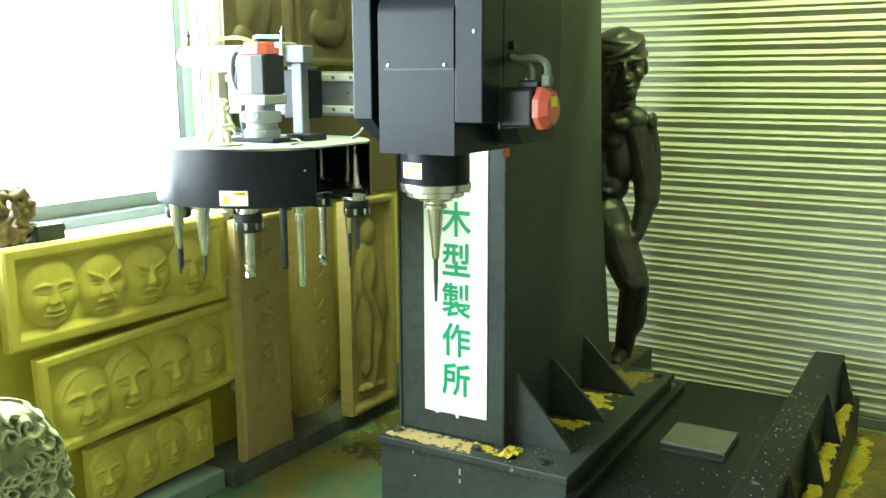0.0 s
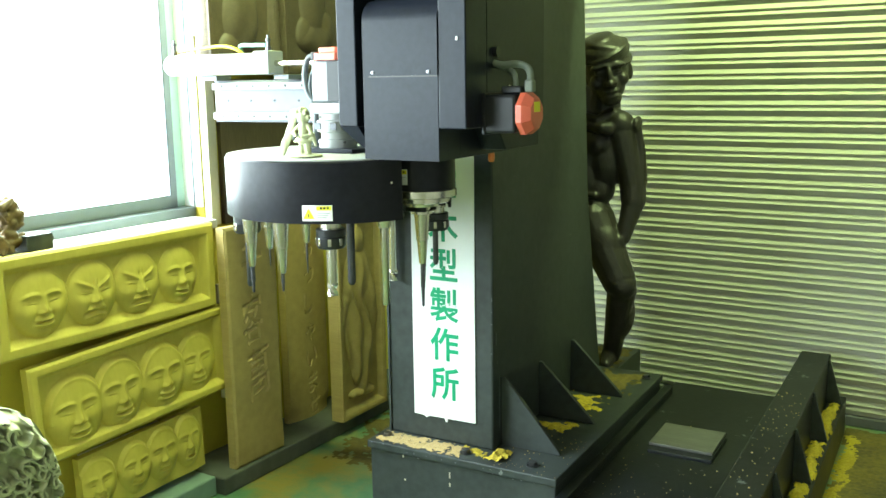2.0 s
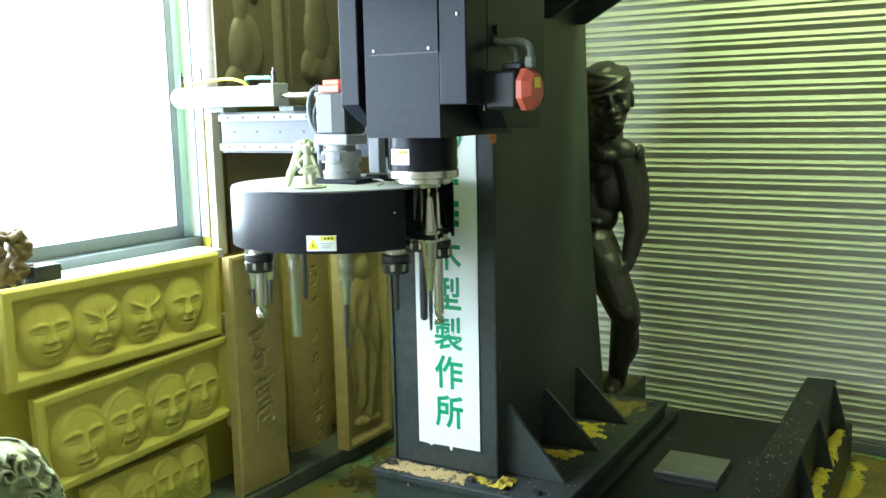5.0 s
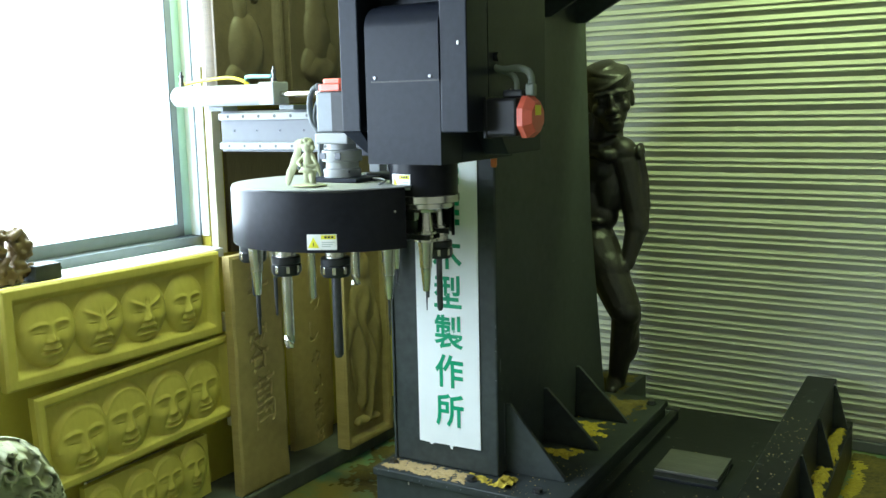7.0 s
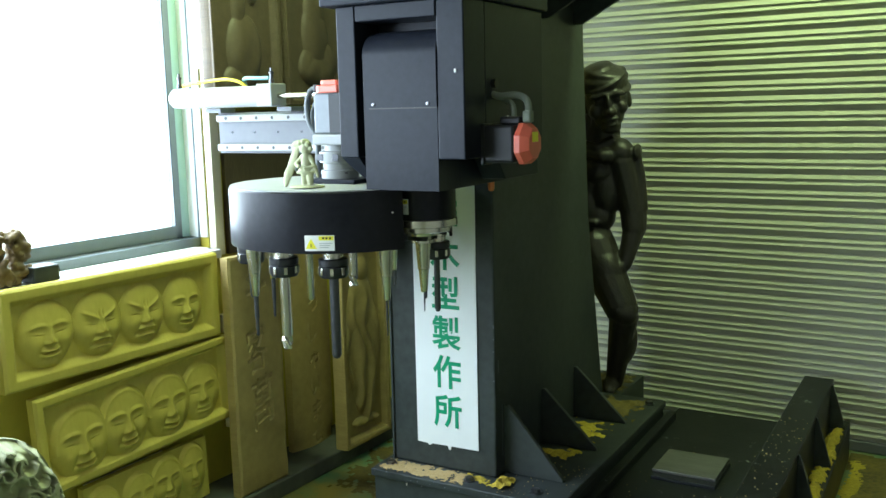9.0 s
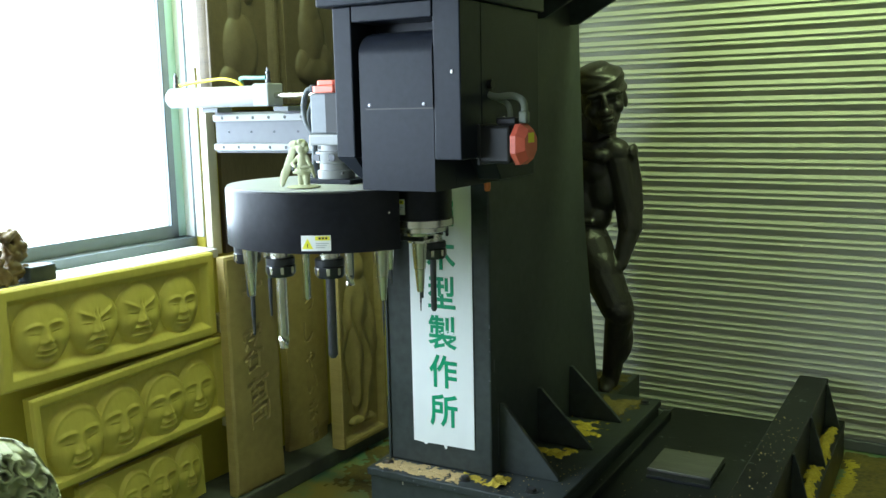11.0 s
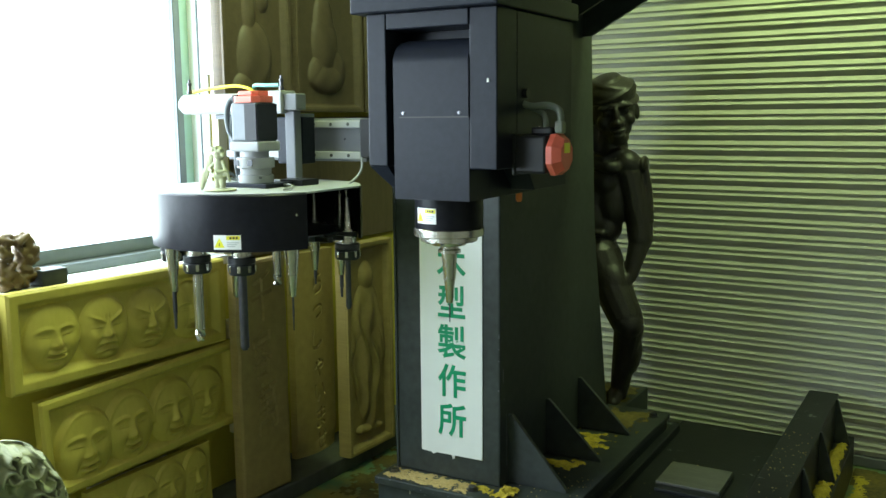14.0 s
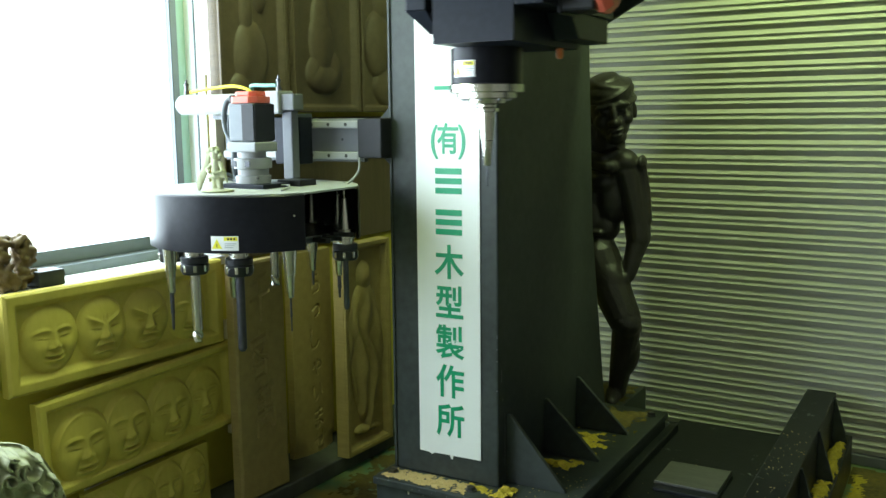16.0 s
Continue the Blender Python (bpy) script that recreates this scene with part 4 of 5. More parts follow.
def board(name, bm, material, m, label, category, group="", deep=0.0, wh=None, back=0.0, rim=None):
    t_ = thing(name, m, label, category, group)
    part("carving", bm, material, t_, "", None, True, 50)
    if deep:
        part("batten", box(-wh[0] * 0.32, wh[0] * 0.32, -wh[1] * 0.3, wh[1] * 0.3, -deep, back - 0.0005, 0.002), WOOD_EDGE, t_, "plain wooden backing block")
    if rim:     # raised lip round a relief, four mitred strips in one frame
        w_, h_, z_ = rim
        lip_ = bmesh.new()
        for x0, x1, y0, y1 in ((-w_ / 2 + 0.001, -w_ / 2 + 0.016, -h_ / 2 + 0.001, h_ / 2 - 0.001), (w_ / 2 - 0.016, w_ / 2 - 0.001, -h_ / 2 + 0.001, h_ / 2 - 0.001),
                               (-w_ / 2 + 0.0162, w_ / 2 - 0.0162, -h_ / 2 + 0.001, -h_ / 2 + 0.016), (-w_ / 2 + 0.0162, w_ / 2 - 0.0162, h_ / 2 - 0.016, h_ / 2 - 0.001)):
            box(x0, x1, y0, y1, z_ - 0.014, z_ + 0.003, 0.002, bm=lip_)
        part("frame", lip_, material, t_)
    return t_


W1, H1 = 0.806, 0.288


def panel_one(X, Y):
    z = border(X, Y, W1, H1, 0.052, 0.026, 0.056)
    for cx, cy, mood, w_, hh in ((-0.258, -0.005, 0.8, 0.089, 0.098), (-0.083, -0.009, -1.0, 0.085, 0.098), (0.084, -0.010, -0.6, 0.086, 0.098), (0.252, -0.014, 0.5, 0.080, 0.098)):
        z = np.maximum(z, 0.030 + mask(X, Y, cx, cy, w_, hh, mood, 0.027))
    return z


board("mask_carving", carve(W1, H1, 300, 118, panel_one, None, 0.020), WOOD_LIGHT, on_wall(WALL_U + 0.095, 1.791, 0.799, -0.5), "pale framed wood panel carved with four theatre masks", "carving", "mask panels", 0.0935, (W1, H1), 0.020)
W2, H2 = 0.762, 0.300


def panel_two(X, Y):
    z = border(X, Y, W2, H2, 0.044, 0.026, 0.056)
    for cx, cy, mood, w_, hh in ((-0.234, -0.030, 0.7, 0.098, 0.118), (-0.072, -0.022, 0.9, 0.091, 0.117), (0.100, -0.026, 0.8, 0.092, 0.114), (0.247, -0.024, 0.5, 0.084, 0.108)):
        z = np.maximum(z, 0.030 + mask(X, Y, cx, cy, w_, hh, mood, 0.027 - 0.008 * (cx > 0.2), True))
    return z


board("mask_carving", carve(W2, H2, 290, 118, panel_two, None, 0.020), WOOD_LIGHT, on_wall(WALL_U + 0.095, 1.849, 0.484, 2.0), "pale framed wood panel carved with four smiling masks", "carving", "mask panels", 0.0935, (W2, H2), 0.020)
W3, H3 = 0.498, 0.214


def panel_three(X, Y):
    z = 0.022 + 0.004 * np.sin(X * 21 + 1) * np.sin(Y * 17) + 0 * X
    for cx, cy, mood, w_, hh in ((-0.190, 0.004, 0.6, 0.070, 0.088), (-0.045, 0.002, 0.7, 0.064, 0.086), (0.065, 0.006, 0.6, 0.068, 0.092), (0.176, 0.008, 0.5, 0.058, 0.094)):
        z = np.maximum(z, 0.022 + mask(X, Y, cx, cy, w_, hh, mood, 0.020, True))
    return z


board("mask_carving", carve(W3, H3, 210, 92, panel_three), WOOD_LIGHT, on_wall(WALL_U + 0.105, 1.860, 0.197, 1.4), "unframed yellow wood carving of overlapping masks", "carving", "mask panels", 0.1035, (W3, H3))


def glyphs(text, sizes, X, Y, places, deep, slant=0.0):
    """Characters of the built-in font cut into a field of heights: places are (x, y) of each one's centre."""
    cut = np.zeros_like(X)
    for ch_, (size, wide), (px, py) in zip(text, sizes, places):
        cu = bpy.data.curves.new("engraving", "FONT")
        cu.body, cu.size, cu.resolution_u = ch_, size, 2
        tmp = new("tmp_text", cu)
        me = bpy.data.meshes.new_from_object(tmp.evaluated_get(bpy.context.evaluated_depsgraph_get()))
        bpy.data.objects.remove(tmp)
        me.calc_loop_triangles()
        co = np.array([v.co[:2] for v in me.vertices])
        co = (co - (co.max(0) + co.min(0)) / 2) * (wide, 1.0)
        co[:, 1] += slant * co[:, 0]
        co += (px, py)
        for tri in me.loop_triangles:
            a, b, c_ = (co[i] for i in tri.vertices)
            den = (b[1] - c_[1]) * (a[0] - c_[0]) + (c_[0] - b[0]) * (a[1] - c_[1])
            if abs(den) < 1e-12:
                continue
            l1 = ((b[1] - c_[1]) * (X - c_[0]) + (c_[0] - b[0]) * (Y - c_[1])) / den
            l2 = ((c_[1] - a[1]) * (X - c_[0]) + (a[0] - c_[0]) * (Y - c_[1])) / den
            cut = np.maximum(cut, (l1 >= 0) & (l2 >= 0) & (l1 + l2 <= 1))
        bpy.data.meshes.remove(me)
    soft = cut.copy()
    soft[1:-1, 1:-1] = (2 * cut[1:-1, 1:-1] + cut[:-2, 1:-1] + cut[2:, 1:-1] + cut[1:-1, :-2] + cut[1:-1, 2:]) / 6
    return -deep * soft


HP = 0.860


def plank_one(X, Y):
    e = np.minimum(0.1245 - np.abs(X), HP / 2 - np.abs(Y))
    z = 0.040 - 0.006 * (1 - smooth_step(0, 0.010, e)) + 0.0015 * np.sin(Y * 31 + X * 9)
    return z + glyphs("千客萬", ((0.19, 0.60), (0.185, 0.58), (0.20, 0.60)), X, Y, ((0.0, 0.300), (-0.010, 0.095), (0.008, -0.105)), 0.008, 0.25)


def plank_two(X, Y):
    z = 0.030 + 0.016 * np.cos(X / 0.121 * 1.35) - 0.012 * smooth_step(-0.34, -0.395, Y) * (np.abs(X) / 0.12) ** 2
    return z + glyphs("らっしゃいませ", ((0.10, 0.8),) * 7, X, Y, [(0.012, 0.285), (0.012, 0.170), (0.0, 0.060), (0.008, -0.060), (0.010, -0.165), (0.012, -0.270), (0.014, -0.368)], 0.006, 0.2)


board("wooden_plank", carve(0.249, HP, 130, 380, plank_one), WOOD_DARK, on_wall(WALL_U + 0.172, 2.306, 0.0645 + HP / 2, 0), "brown wooden plank engraved with vertical writing", "plank", "leaning planks", 0.10, (0.15, 0.7))
board("wooden_plank", carve(0.242, 0.830, 120, 360, plank_two), WOOD_DARK, on_wall(WALL_U + 0.052, 2.730, 0.4795, 0), "brown rounded wooden plank engraved with writing", "plank", "leaning planks", 0.051, (0.2, 0.6))


def blobs(X, Y, items):
    z = np.zeros_like(X)
    for x, y, sx, sy, a, h in items:
        c, s = math.cos(a), math.sin(a)
        dx, dy = (X - x) * c + (Y - y) * s, -(X - x) * s + (Y - y) * c
        d = (dx / sx) ** 2 + (dy / sy) ** 2
        z = np.maximum(z, h * np.sqrt(np.clip(1 - d, 0, 1)))
    return z


def folds(X, Y, n, amp):
    return amp * np.sin(X * n + 3 * np.sin(Y * 14)) * np.cos(Y * 9 + 1)


W6, H6 = 0.305, 0.860


def plank_three(X, Y):
    z = border(X, Y, W6, H6, 0.035, 0.026, 0.055)
    b = blobs(X, Y, [(0.0, 0.29, 0.045, 0.06, 0, 0.030), (0.0, 0.14, 0.085, 0.13, 0, 0.030), (-0.022, -0.08, 0.072, 0.26, 0.10, 0.030), (0.035, -0.10, 0.062, 0.27, -0.10, 0.028),
                     (-0.072, 0.10, 0.030, 0.15, -0.25, 0.026), (0.078, 0.06, 0.030, 0.16, 0.30, 0.026), (-0.035, -0.345, 0.045, 0.020, 0, 0.026), (0.045, -0.350, 0.042, 0.020, 0, 0.024)])
    drape = 0.0065 * np.sin(X * 95 + 2.5 * np.sin(Y * 11) + 1.2 * np.sin(Y * 27 + X * 30)) * smooth_step(0.24, 0.10, Y)
    return np.maximum(z, np.where(b > 0.004, 0.027 + b + drape, 0))


board("wood_relief", carve(W6, H6, 150, 330, plank_three), WOOD_DARK, on_wall(WALL_U + 0.202, 2.878, 0.0645 + H6 / 2, 0), "brown framed wood relief of a standing robed form", "relief", "relief panels", rim=(W6, H6, 0.055))


def upper(kind):
    w, h = (0.345, 0.400, 0.345)[kind], 0.66

    def f(X, Y):
        z = border(X, Y, w, h, 0.032, 0.024, 0.05)
        if kind == 0:
            items = [(-0.02, 0.02, 0.032, 0.10, 0, 0.02), (0.05, 0.07, 0.03, 0.05, 0, 0.02), (0.0, -0.14, 0.085, 0.13, 0, 0.030), (-0.05, -0.25, 0.06, 0.06, 0, 0.025), (0.03, 0.18, 0.04, 0.05, 0, 0.02)]
        elif kind == 1:
            items = [(-0.02, 0.02, 0.055, 0.10, 0, 0.028), (-0.015, -0.07, 0.075, 0.13, 0.05, 0.030), (-0.005, -0.20, 0.105, 0.060, 0, 0.030), (0.055, -0.15, 0.045, 0.08, 0.5, 0.026), (-0.075, -0.17, 0.035, 0.06, -0.4, 0.022)]
        else:
            items = [(0.0, 0.12, 0.06, 0.08, 0, 0.03), (-0.03, -0.05, 0.10, 0.14, 0, 0.035), (0.04, -0.22, 0.11, 0.09, 0, 0.03)]
        b = blobs(X, Y, items)
        return np.maximum(z, np.where(b > 0, 0.024 + b + folds(X, Y, 60, 0.003), 0))
    return carve(w, h, 110, 180, f)


for k, v in enumerate((2.402, 2.806, 3.190)):
    board("wood_relief", upper(k), WOOD_BROWN, on_wall(WALL_U + 0.096, v, 1.768, 0), "dark brown wood relief panel hung on the wall", "relief", "hung relief panels", 0.0955, (0.345, 0.66), rim=((0.345, 0.400, 0.345)[k], 0.66, 0.05))
tagged(part("wall_board", box(WALL_U + 0.001, WALL_U + 0.020, WIN_V1 + 0.08, SHUT_V - 0.06, 0.90, 1.42, 0.002), WOOD_BROWN, None, "", ROOM), "dark brown boarding on the wall", "boarding", "", "structure")

# ---- things on the sill and the stone on the floor ----
def lumps(items, voxel, material, name, m, label, category, rounds=4):
    """One carved form: tapered limbs and balls melted together."""
    bm = bmesh.new()
    for it in items:
        if len(it) == 4:
            (x, y, z), (sx, sy, sz), rot = it[0], it[1], it[2]
            r = bmesh.ops.create_icosphere(bm, subdivisions=3, radius=1)
            mm = Matrix.Translation((x, y, z)) @ Euler([radians(a) for a in rot]).to_matrix().to_4x4() @ Matrix.Diagonal((sx, sy, sz, 1))
            bmesh.ops.transform(bm, matrix=mm, verts=r["verts"])
        else:
            p, q, r0, r1, sides = it
            p, q = Vector(p), Vector(q)
            d = q - p
            r = bmesh.ops.create_cone(bm, cap_ends=True, segments=sides, radius1=r0, radius2=r1, depth=d.length)
            mm = Matrix.Translation((p + q) / 2) @ d.to_track_quat("Z", "Y").to_matrix().to_4x4()
            bmesh.ops.transform(bm, matrix=mm, verts=r["verts"])
            for c_, rr in ((p, r0), (q, r1)):
                s_ = bmesh.ops.create_icosphere(bm, subdivisions=2, radius=rr)
                bmesh.ops.translate(bm, vec=c_, verts=s_["verts"])
    ob = part(name, bm, material, None, "", m)
    rm = ob.modifiers.new("melt", "REMESH")
    rm.mode, rm.voxel_size, rm.use_smooth_shade = "VOXEL", voxel, True
    sm = ob.modifiers.new("soft", "SMOOTH")
    sm.factor, sm.iterations = 0.5, rounds
    return tagged(ob, label, category)


def ball(x, y, z, sx, sy=None, sz=None, rot=(0, 0, 0)):
    return ((x, y, z), (sx, sy or sx, sz or sx), rot, 0)


def limb(p, q, r0, r1, n=14):
    return (p, q, r0, r1, n)


rnd = random.Random(4)
root = []
for k in range(64):
    x, z = rnd.uniform(-0.10, 0.018), rnd.uniform(0.0, 0.155)
    a = rnd.uniform(0, 6.28)
    root.append(limb((x, rnd.uniform(-0.02, 0.02), max(0.012, z)), (min(0.022, x + 0.035 * math.cos(a)), rnd.uniform(-0.02, 0.02), min(0.155, max(0.012, z + 0.03 * math.sin(a)))), rnd.uniform(0.009, 0.013), rnd.uniform(0.006, 0.010), 8))
lumps(root, 0.0035, RESIN, "carved_ornament", room(WALL_U + 0.055, 1.525, WIN_Z0 + 0.0, 0, 0, 90), "brown openwork carved wooden ornament on the sill", "ornament", rounds=2)
blk = thing("stone_block", room(WALL_U + 0.062, 1.580, WIN_Z0 + 0.0045, 0, 0, 90), "small dark stone block with a knob on the sill", "block")
part("block", box(-0.045, 0.04, -0.035, 0.035, 0, 0.047, 0.004), DARK, blk)
part("knob", turned(lathe([(0, 0), (0.008, 0), (0.010, 0.008), (0.006, 0.012), (0.010, 0.018), (0, 0.02)], 14), pose(0.04, 0, 0.026) @ AX_X), DARK, blk, "", None, True)

WS, HS = 0.42, 0.70


def stone(X, Y):
    edge = np.sqrt(np.clip(np.abs(X) / (WS / 2), 0, 1) ** 3.2 + np.clip((Y - 0.10) / (HS / 2 - 0.10), 0, 1) ** 2.6)
    z = 0.014 + 0.071 * smooth_step(1.02, 0.90, edge)
    c = np.zeros_like(X)
    r2 = random.Random(12)
    for _ in range(270):
        x, y = r2.uniform(-0.20, 0.20), r2.uniform(-0.2, 0.34)
        r = r2.uniform(0.010, 0.021)
        a0 = r2.uniform(0, 6.28)
        d = np.hypot(X - x, (Y - y) * 0.8)
        arc = smooth_step(-0.6, -0.3, np.cos(np.arctan2(Y - y, X - x) - a0))
        c = np.maximum(c, arc * np.exp(-((d - r) / 0.0042) ** 2))
    deep_ = smooth_step(1.01, 0.98, edge)
    z = z - 0.034 * deep_ * (1 - np.clip(c * 1.3, 0, 1)) - 0.012 * smooth_step(0.62, 0.55, edge)
    z = z + 0.016 * bump_at(X, Y, 0.06, -0.02, 0.06, 0.05)
    return np.maximum(z, 0.008)


tagged(part("carved_stone", carve(WS, HS, 210, 330, stone, lambda Y: np.clip(1 - np.clip((Y - 0.10) / (HS / 2 - 0.10), 0, 1) ** 2.6, 0.02, 1) ** (1 / 3.2)), STONE, None, "", room(-1.862, 1.02, 0.360, 90, 0, 78), True, 60), "pale rounded stone slab carved with scrolls", "carved stone")

# pale figurine on the drum's lid, part of the magazine
fig = lumps([ball(0, 0, 0.003, 0.047, 0.047, 0.005), limb((-0.009, 0, 0.008), (-0.008, 0, 0.046), 0.008, 0.010, 10), limb((0.011, 0, 0.008), (0.009, 0, 0.046), 0.008, 0.010, 10),
             # dress, belt, trunk and folded arms
             ball(0, 0, 0.046, 0.025, 0.020, 0.012), limb((0, 0, 0.048), (0, 0, 0.064), 0.017, 0.013), limb((0, 0, 0.060), (0, 0, 0.084), 0.015, 0.013), limb((-0.026, -0.006, 0.040), (0.026, -0.006, 0.046), 0.0045, 0.0045, 8),
             limb((0.014, 0, 0.082), (0.030, -0.008, 0.058), 0.006, 0.005, 8), limb((0.030, -0.008, 0.058), (0.008, -0.022, 0.054), 0.005, 0.004, 8), limb((-0.014, 0, 0.082), (-0.030, -0.008, 0.062), 0.006, 0.005, 8), limb((-0.030, -0.008, 0.062), (-0.010, -0.022, 0.056), 0.005, 0.004, 8),
             limb((0.030, -0.004, 0.058), (0.036, 0.0, 0.030), 0.006, 0.004, 8),
             # round head with curled hair
             ball(0, 0, 0.104, 0.016, 0.016, 0.018), ball(0, -0.002, 0.108, 0.021, 0.008, 0.021), ball(-0.012, -0.010, 0.118, 0.007), ball(0.002, -0.012, 0.122, 0.007), ball(0.014, -0.009, 0.116, 0.007), ball(0.019, -0.004, 0.102, 0.006), ball(-0.019, -0.004, 0.104, 0.006),
             # tall leaning blade beside it
             ball(-0.056, 0.010, 0.062, 0.013, 0.005, 0.066, (0, 24, 0)), ball(-0.034, 0.010, 0.115, 0.020, 0.005, 0.010, (0, -8, 0)), ball(-0.074, 0.008, 0.026, 0.011, 0.006, 0.028, (0, 14, 0))],
            0.0019, STONE, "figurine", pose(0.040, -0.205, ZT + 0.0035), "", "", rounds=1)
fig.parent = mag
fig["label"] = "small pale plaster figurine"

# ---- statue behind the column: one plain carved mesh ----
HEAD_TURN = Matrix.Rotation(radians(24), 4, "Z") @ Matrix.Rotation(radians(-9), 4, "Y") @ Matrix.Rotation(radians(8), 4, "X")
face = [ball(0, 0.005, 0, 0.080, 0.090, 0.100), ball(0, -0.040, -0.048, 0.058, 0.056, 0.062), ball(0, -0.068, -0.094, 0.038, 0.034, 0.028),
        # brow, nose, cheeks, lips, ears
        ball(0.034, -0.082, 0.026, 0.030, 0.016, 0.011, (0, 10, 0)), ball(-0.034, -0.082, 0.026, 0.030, 0.016, 0.011, (0, -10, 0)),
        ball(0.033, -0.076, 0.004, 0.016, 0.014, 0.009), ball(-0.033, -0.076, 0.004, 0.016, 0.014, 0.009),
        ball(0, -0.098, -0.010, 0.012, 0.016, 0.034), ball(0, -0.106, -0.034, 0.017, 0.018, 0.013), ball(0.015, -0.097, -0.036, 0.011, 0.013, 0.010), ball(-0.015, -0.097, -0.036, 0.011, 0.013, 0.010),
        ball(0.046, -0.062, -0.030, 0.024, 0.026, 0.026), ball(-0.046, -0.062, -0.030, 0.024, 0.026, 0.026),
        ball(0, -0.096, -0.062, 0.030, 0.017, 0.0085), ball(0, -0.093, -0.082, 0.026, 0.017, 0.0095), ball(-0.082, 0.005, -0.015, 0.012, 0.020, 0.034), ball(0.082, 0.005, -0.015, 0.012, 0.020, 0.034),
        # wound head cloth
        ball(0, 0.008, 0.068, 0.092, 0.105, 0.056, (10, 0, 0)), ball(0.004, 0.004, 0.050, 0.098, 0.108, 0.020, (14, 12, 0)), ball(-0.004, 0.002, 0.070, 0.097, 0.107, 0.018, (10, -16, 0)),
        ball(0.012, 0.010, 0.092, 0.086, 0.098, 0.026, (6, 14, 0)), ball(-0.022, 0.020, 0.104, 0.068, 0.086, 0.026, (4, -14, 0))]
body = [((Vector((-0.004, -0.02, 1.437)) + HEAD_TURN @ (Vector(p_) * 1.08))[:], [q_ * 1.08 for q_ in sz_], [math.degrees(a_) for a_ in (HEAD_TURN.to_3x3() @ Euler([radians(a_) for a_ in ro_]).to_matrix()).to_euler()], 0) for p_, sz_, ro_, _ in face]
body += [limb((-0.01, 0.0, 1.37), (-0.035, 0.03, 1.25), 0.058, 0.075), ball(-0.055, 0.03, 1.215, 0.130, 0.085, 0.080, (0, 16, 0)), ball(-0.09, 0.03, 1.30, 0.10, 0.07, 0.105), ball(-0.02, 0.01, 1.09, 0.085, 0.075, 0.14), ball(-0.045, 0.01, 0.97, 0.075, 0.07, 0.08), limb((-0.075, 0.02, 1.15), (-0.095, 0.02, 0.92), 0.098, 0.080),
         ball(-0.035, -0.035, 1.150, 0.064, 0.050, 0.055), ball(-0.155, -0.035, 1.145, 0.060, 0.050, 0.055), ball(-0.085, -0.035, 1.02, 0.055, 0.045, 0.09), ball(-0.10, 0.02, 0.86, 0.115, 0.090, 0.095),
         # neck cloth in rolls, and the belt
         limb((-0.10, -0.055, 1.265), (-0.02, -0.075, 1.245), 0.017, 0.019, 10), limb((-0.02, -0.075, 1.245), (0.030, -0.030, 1.275), 0.019, 0.014, 10), limb((-0.09, -0.060, 1.232), (0.0, -0.075, 1.215), 0.020, 0.026, 10),
         ball(0.012, -0.062, 1.213, 0.036, 0.030, 0.030, (0, 25, 0)), limb((-0.17, -0.060, 0.955), (-0.03, -0.062, 0.945), 0.012, 0.012, 8), limb((-0.03, -0.062, 0.945), (0.004, 0.01, 0.950), 0.012, 0.012, 8),
         # bent arm with the palm on the thigh, and the torn sleeve standing off it
         ball(0.046, 0.0, 1.228, 0.066, 0.060, 0.055, (0, 24, 0)), limb((0.055, 0.0, 1.190), (0.100, 0.02, 0.985), 0.056, 0.054), limb((0.100, 0.02, 0.985), (0.108, 0.01, 0.92), 0.054, 0.050),
         limb((0.108, 0.01, 0.92), (0.082, -0.03, 0.775), 0.046, 0.029), ball(0.072, -0.045, 0.755, 0.024, 0.030, 0.042, (0, 14, 0)), ball(0.052, -0.055, 0.735, 0.022, 0.026, 0.030),
         limb((0.118, 0.005, 1.240), (0.131, 0.02, 1.12), 0.013, 0.019, 10), limb((0.131, 0.02, 1.12), (0.126, 0.02, 1.00), 0.020, 0.034, 10), ball(0.117, 0.014, 1.225, 0.015, 0.040, 0.034),
         limb((-0.20, 0.02, 1.18), (-0.26, 0.03, 0.97), 0.05, 0.04), limb((-0.26, 0.03, 0.97), (-0.21, -0.04, 0.82), 0.04, 0.028),
         # striding leg and standing leg
         limb((-0.055, -0.01, 0.84), (0.086, -0.075, 0.605), 0.092, 0.068), ball(0.008, -0.045, 0.745, 0.080, 0.074, 0.125, (0, -30, 0)), ball(0.102, -0.085, 0.590, 0.054, 0.056, 0.060), limb((0.094, -0.068, 0.575), (0.042, -0.025, 0.285), 0.060, 0.036),
         ball(0.080, -0.032, 0.455, 0.056, 0.060, 0.105, (0, 8, 0)), limb((0.036, -0.035, 0.285), (0.050, -0.115, 0.268), 0.034, 0.022), limb((0.036, 0.0, 0.285), (0.034, 0.012, 0.272), 0.032, 0.024),
         limb((-0.15, 0.02, 0.84), (-0.15, 0.03, 0.56), 0.082, 0.056), limb((-0.15, 0.03, 0.56), (-0.14, 0.05, 0.30), 0.052, 0.036), limb((-0.14, 0.03, 0.285), (-0.15, -0.07, 0.272), 0.034, 0.024)]
lumps(body, 0.0048, BRONZE, "statue", pose(-1.196, 3.515, 0.0), "dark stained wooden statue in a head wrap standing by the shutter", "statue", rounds=2)
tagged(part("pedestal", box(-0.19, 0.125, -0.185, 0.15, 0, 0.256, 0.004), DARK, None, "", pose(-1.225, 3.565, 0)), "low dark block under the statue", "pedestal")


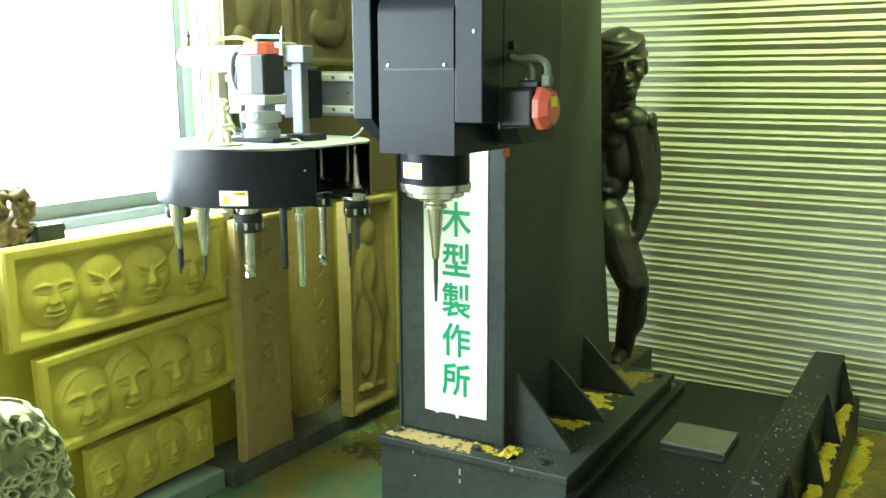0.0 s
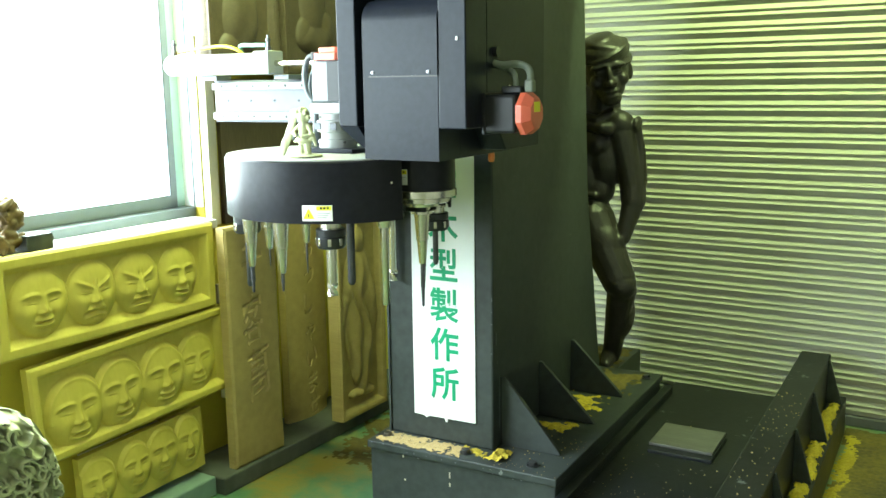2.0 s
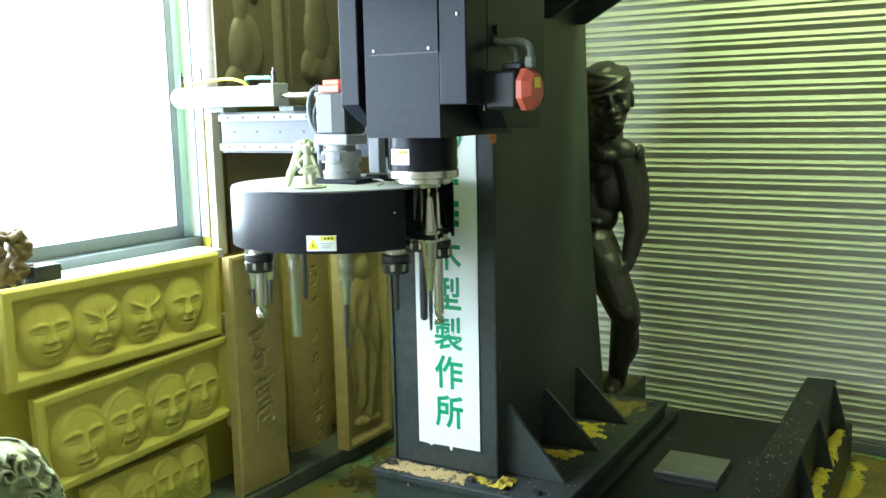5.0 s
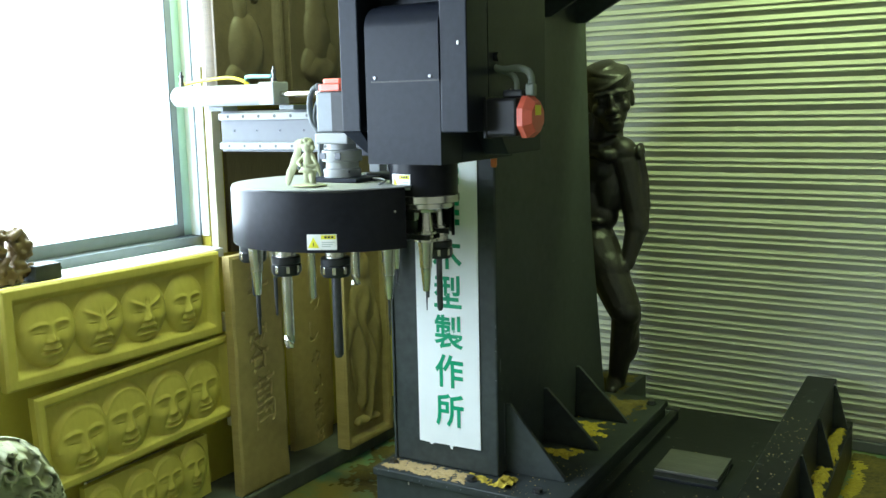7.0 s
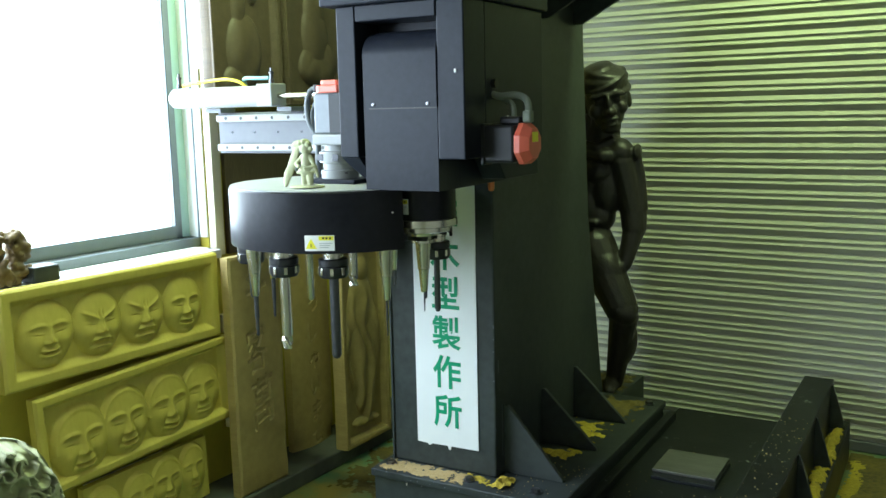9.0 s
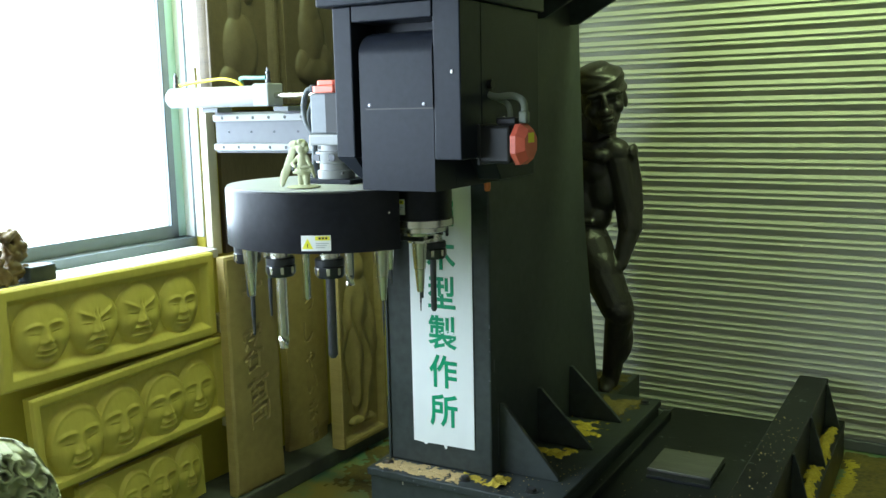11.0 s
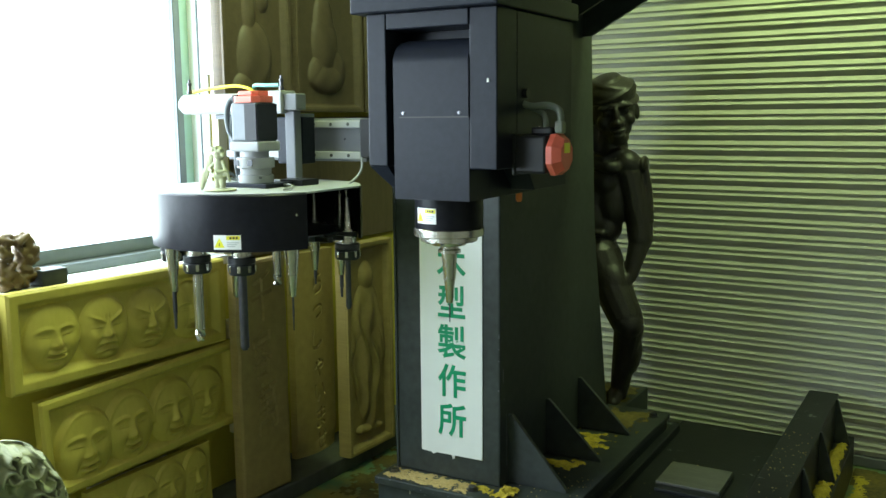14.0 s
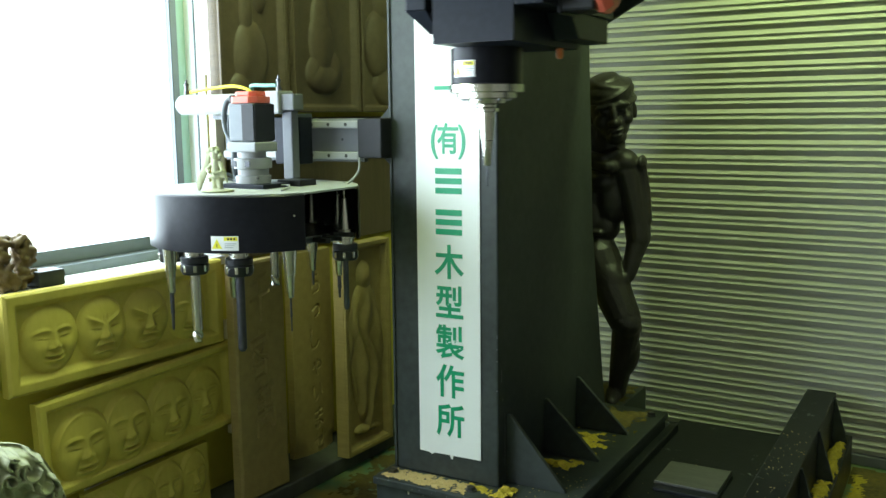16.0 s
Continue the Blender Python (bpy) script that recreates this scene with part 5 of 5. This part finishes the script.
# ---- sawdust ----
def drift(name, x0, x1, y0, y1, z, high, seed, material, cover=0.5, size=0.006, freq=22.0, edge=0.02):
    """A ragged heap: a field of heights kept only where it rises above its support."""
    nx, ny = max(6, int((x1 - x0) / size)), max(6, int((y1 - y0) / size))
    bm = bmesh.new()
    hs = {}
    for j in range(ny + 1):
        for i in range(nx + 1):
            x, y = x0 + (x1 - x0) * i / nx, y0 + (y1 - y0) * j / ny
            e = min(x - x0, x1 - x, y - y0, y1 - y) / edge
            n = 0.5 + 0.75 * noise.fractal(Vector((x * freq, y * freq, seed * 7.3)), 0.7, 2.1, 5)
            n2 = noise.noise(Vector((x * 190, y * 190, seed)))
            hs[i, j] = (min(1.0, e) * 0.55 + n * 0.6 - (1.05 - cover)) * high * 1.1 + 0.0030 * n2
    vs = {}

    def vert(i, j):
        if (i, j) not in vs:
            vs[i, j] = bm.verts.new((x0 + (x1 - x0) * i / nx, y0 + (y1 - y0) * j / ny, z + max(0.0004, hs[i, j])))
        return vs[i, j]
    for j in range(ny):
        for i in range(nx):
            if sum(hs[i + a, j + b] > 0 for a in (0, 1) for b in (0, 1)) >= 3:
                bm.faces.new((vert(i, j), vert(i + 1, j), vert(i + 1, j + 1), vert(i, j + 1)))
    ob = part(name, bm, material, None, "", None, True, 80)
    return tagged(ob, "loose yellow sawdust heaped on the machine", "sawdust", "", "stuff")


drift("sawdust", -1.545, -1.22, 2.30, 2.394, 0.2712, 0.006, 1, SAWDUST_PALE, 0.53, 0.004, 48, 0.02)
drift("sawdust", -1.26, -1.15, 2.325, 2.393, 0.2712, 0.014, 2, SAWDUST, 0.52, 0.005, 24, 0.04)
drift("sawdust", -1.158, -1.092, 2.325, 2.405, 0.2712, 0.034, 14, SAWDUST, 0.78, 0.004, 17, 0.030)
drift("sawdust", -1.155, -0.99, 2.60, 2.745, 0.2712, 0.020, 3, SAWDUST, 0.48, 0.005, 26, 0.06)
drift("sawdust", -1.155, -0.975, 2.77, 3.04, 0.2712, 0.020, 4, SAWDUST, 0.42, 0.005, 24, 0.07)
drift("sawdust", -1.40, -1.105, 3.385, 3.70, 0.2562, 0.016, 15, SAWDUST_DIRTY, 0.62, 0.006, 18, 0.05)
drift("sawdust", -1.155, -0.94, 3.07, 3.355, 0.2712, 0.018, 5, SAWDUST_DIRTY, 0.55, 0.006, 18, 0.07)
for k, (a, b) in enumerate(((2.22, 2.49), (2.51, 2.855), (2.875, 3.235), (3.255, 3.655))):
    drift("sawdust", -0.344, -0.283, a, b, 0.1552, 0.030, 6 + k, SAWDUST, 0.55, 0.005, 26, 0.02)
drift("sawdust", -0.281, 0.35, 2.6, 3.84, 0.0004, 0.008, 12, SAWDUST_DIRTY, 0.66, 0.012, 5, 0.08)
drift("sawdust", -0.281, -0.19, 2.3, 3.78, 0.0008, 0.010, 16, SAWDUST, 0.50, 0.008, 12, 0.03)
drift("sawdust", -2.12, -1.60, 2.55, 3.5, 0.0004, 0.005, 13, SAWDUST_DIRTY, 0.40, 0.012, 5, 0.15)

crumbs = bmesh.new()
rnd = random.Random(21)
for _ in range(340):
    where = rnd.random()
    if where < 0.55:
        x, y, z = rnd.uniform(-0.86, -0.46), 2.16 + abs(rnd.gauss(0, 0.30)), 0.1892
    elif where < 0.8:
        x, y, z = rnd.uniform(-0.45, -0.35), rnd.uniform(2.2, 3.2), 0.3302
    else:
        x, y, z = rnd.uniform(-1.13, -0.91), rnd.uniform(2.3, 2.6), 0.2712
    s_ = rnd.uniform(0.0009, 0.0030)
    m_ = pose(x, y, z + s_ * 0.3, 0, 0, rnd.uniform(0, 180)) @ Matrix.Diagonal((s_, s_ * rnd.uniform(0.5, 1), s_ * 0.5, 1))
    bmesh.ops.create_cube(crumbs, size=1.4, matrix=m_)
tagged(part("wood_chips", crumbs, SAWDUST_PALE), "scattered pale wood chips on the machine bed", "chips", "", "stuff")


# ---- keyed paths ----
# slide of the magazine along its rail, and turn of the carousel
SLIDE = [(0.0, -0.32), (0.5, -0.209), (1.0, -0.128), (1.5, -0.047), (1.75, -0.013), (2.0, 0.0), (4.3, 0.0), (6.2, 0.0), (11.4, 0.0), (11.6, -0.014), (12.0, -0.11), (12.5, -0.232), (13.0, -0.323), (13.25, -0.337), (13.5, -0.341), (16.0, -0.341)]
SPIN = [(4.3, 0), (4.5, -8), (4.7, -24), (4.9, -44), (5.1, -66), (5.3, -90), (5.5, -114), (5.7, -136), (5.9, -156), (6.05, -172), (6.2, -180)]
# head: seconds, sideways, up
HEAD = [(0.0, 0, 0), (3.4, 0, 0), (3.5, 0, 0.012), (3.7, 0, 0.060), (3.8, 0, 0.100), (3.95, 0, 0.130), (4.2, 0, 0.131), (6.3, 0, 0.131), (6.5, 0, 0.115), (7.0, 0, 0.062), (7.5, 0, 0.027),
        (8.0, 0, 0.007), (8.5, 0, 0.0), (13.5, 0, 0), (13.6, 0.006, 0), (14.0, 0.060, 0.0), (14.2, 0.078, 0.002), (14.35, 0.080, 0.012), (14.5, 0.080, 0.042), (15.0, 0.080, 0.238),
        (15.2, 0.080, 0.318), (15.35, 0.080, 0.362), (15.5, 0.080, 0.373), (15.7, 0.080, 0.375), (15.8, 0.092, 0.376), (16.0, 0.182, 0.377)]


def level(rows, t):
    if t <= rows[0][0]:
        return rows[0][1]
    for a, b in zip(rows, rows[1:]):
        if t <= b[0]:
            return a[1] + (b[1] - a[1]) * (t - a[0]) / (b[0] - a[0])
    return rows[-1][1]


def motions():
    times = sorted({t for t, _ in SLIDE} | {t for t, _ in SPIN})
    walk(mag, [(t, pose(DX + s, DY, 0)) for t, s in SLIDE])
    walk(head, [(t, pose(HX + dx, HY, dz)) for t, dx, dz in HEAD])
    walk(car, [(t, pose(DX + level(SLIDE, t), DY, 0, 0, 0, level(SPIN, t))) for t in times])
    for k, ob in enumerate(tools):
        a = -30 * k
        if k == 0:      # in the spindle at first, left in the magazine at the change
            rows = [(0.0, pose(DX, DY, 0, 0, 0, a))] + [(t, pose(DX + level(SLIDE, t), DY, 0, 0, 0, a + level(SPIN, t))) for t in times if t >= 2.0]
        elif k == 6:    # taken up by the spindle
            rows = [(t, pose(DX + level(SLIDE, t), DY, 0, 0, 0, a + level(SPIN, t))) for t in times if t <= 6.2]
            rows += [(t, pose(DX + dx, DY, dz, 0, 0, a - 180)) for t, dx, dz in HEAD if t >= 8.5]
        else:
            rows = [(t, pose(DX + level(SLIDE, t), DY, 0, 0, 0, a + level(SPIN, t))) for t in times]
        walk(ob, rows)


motions()
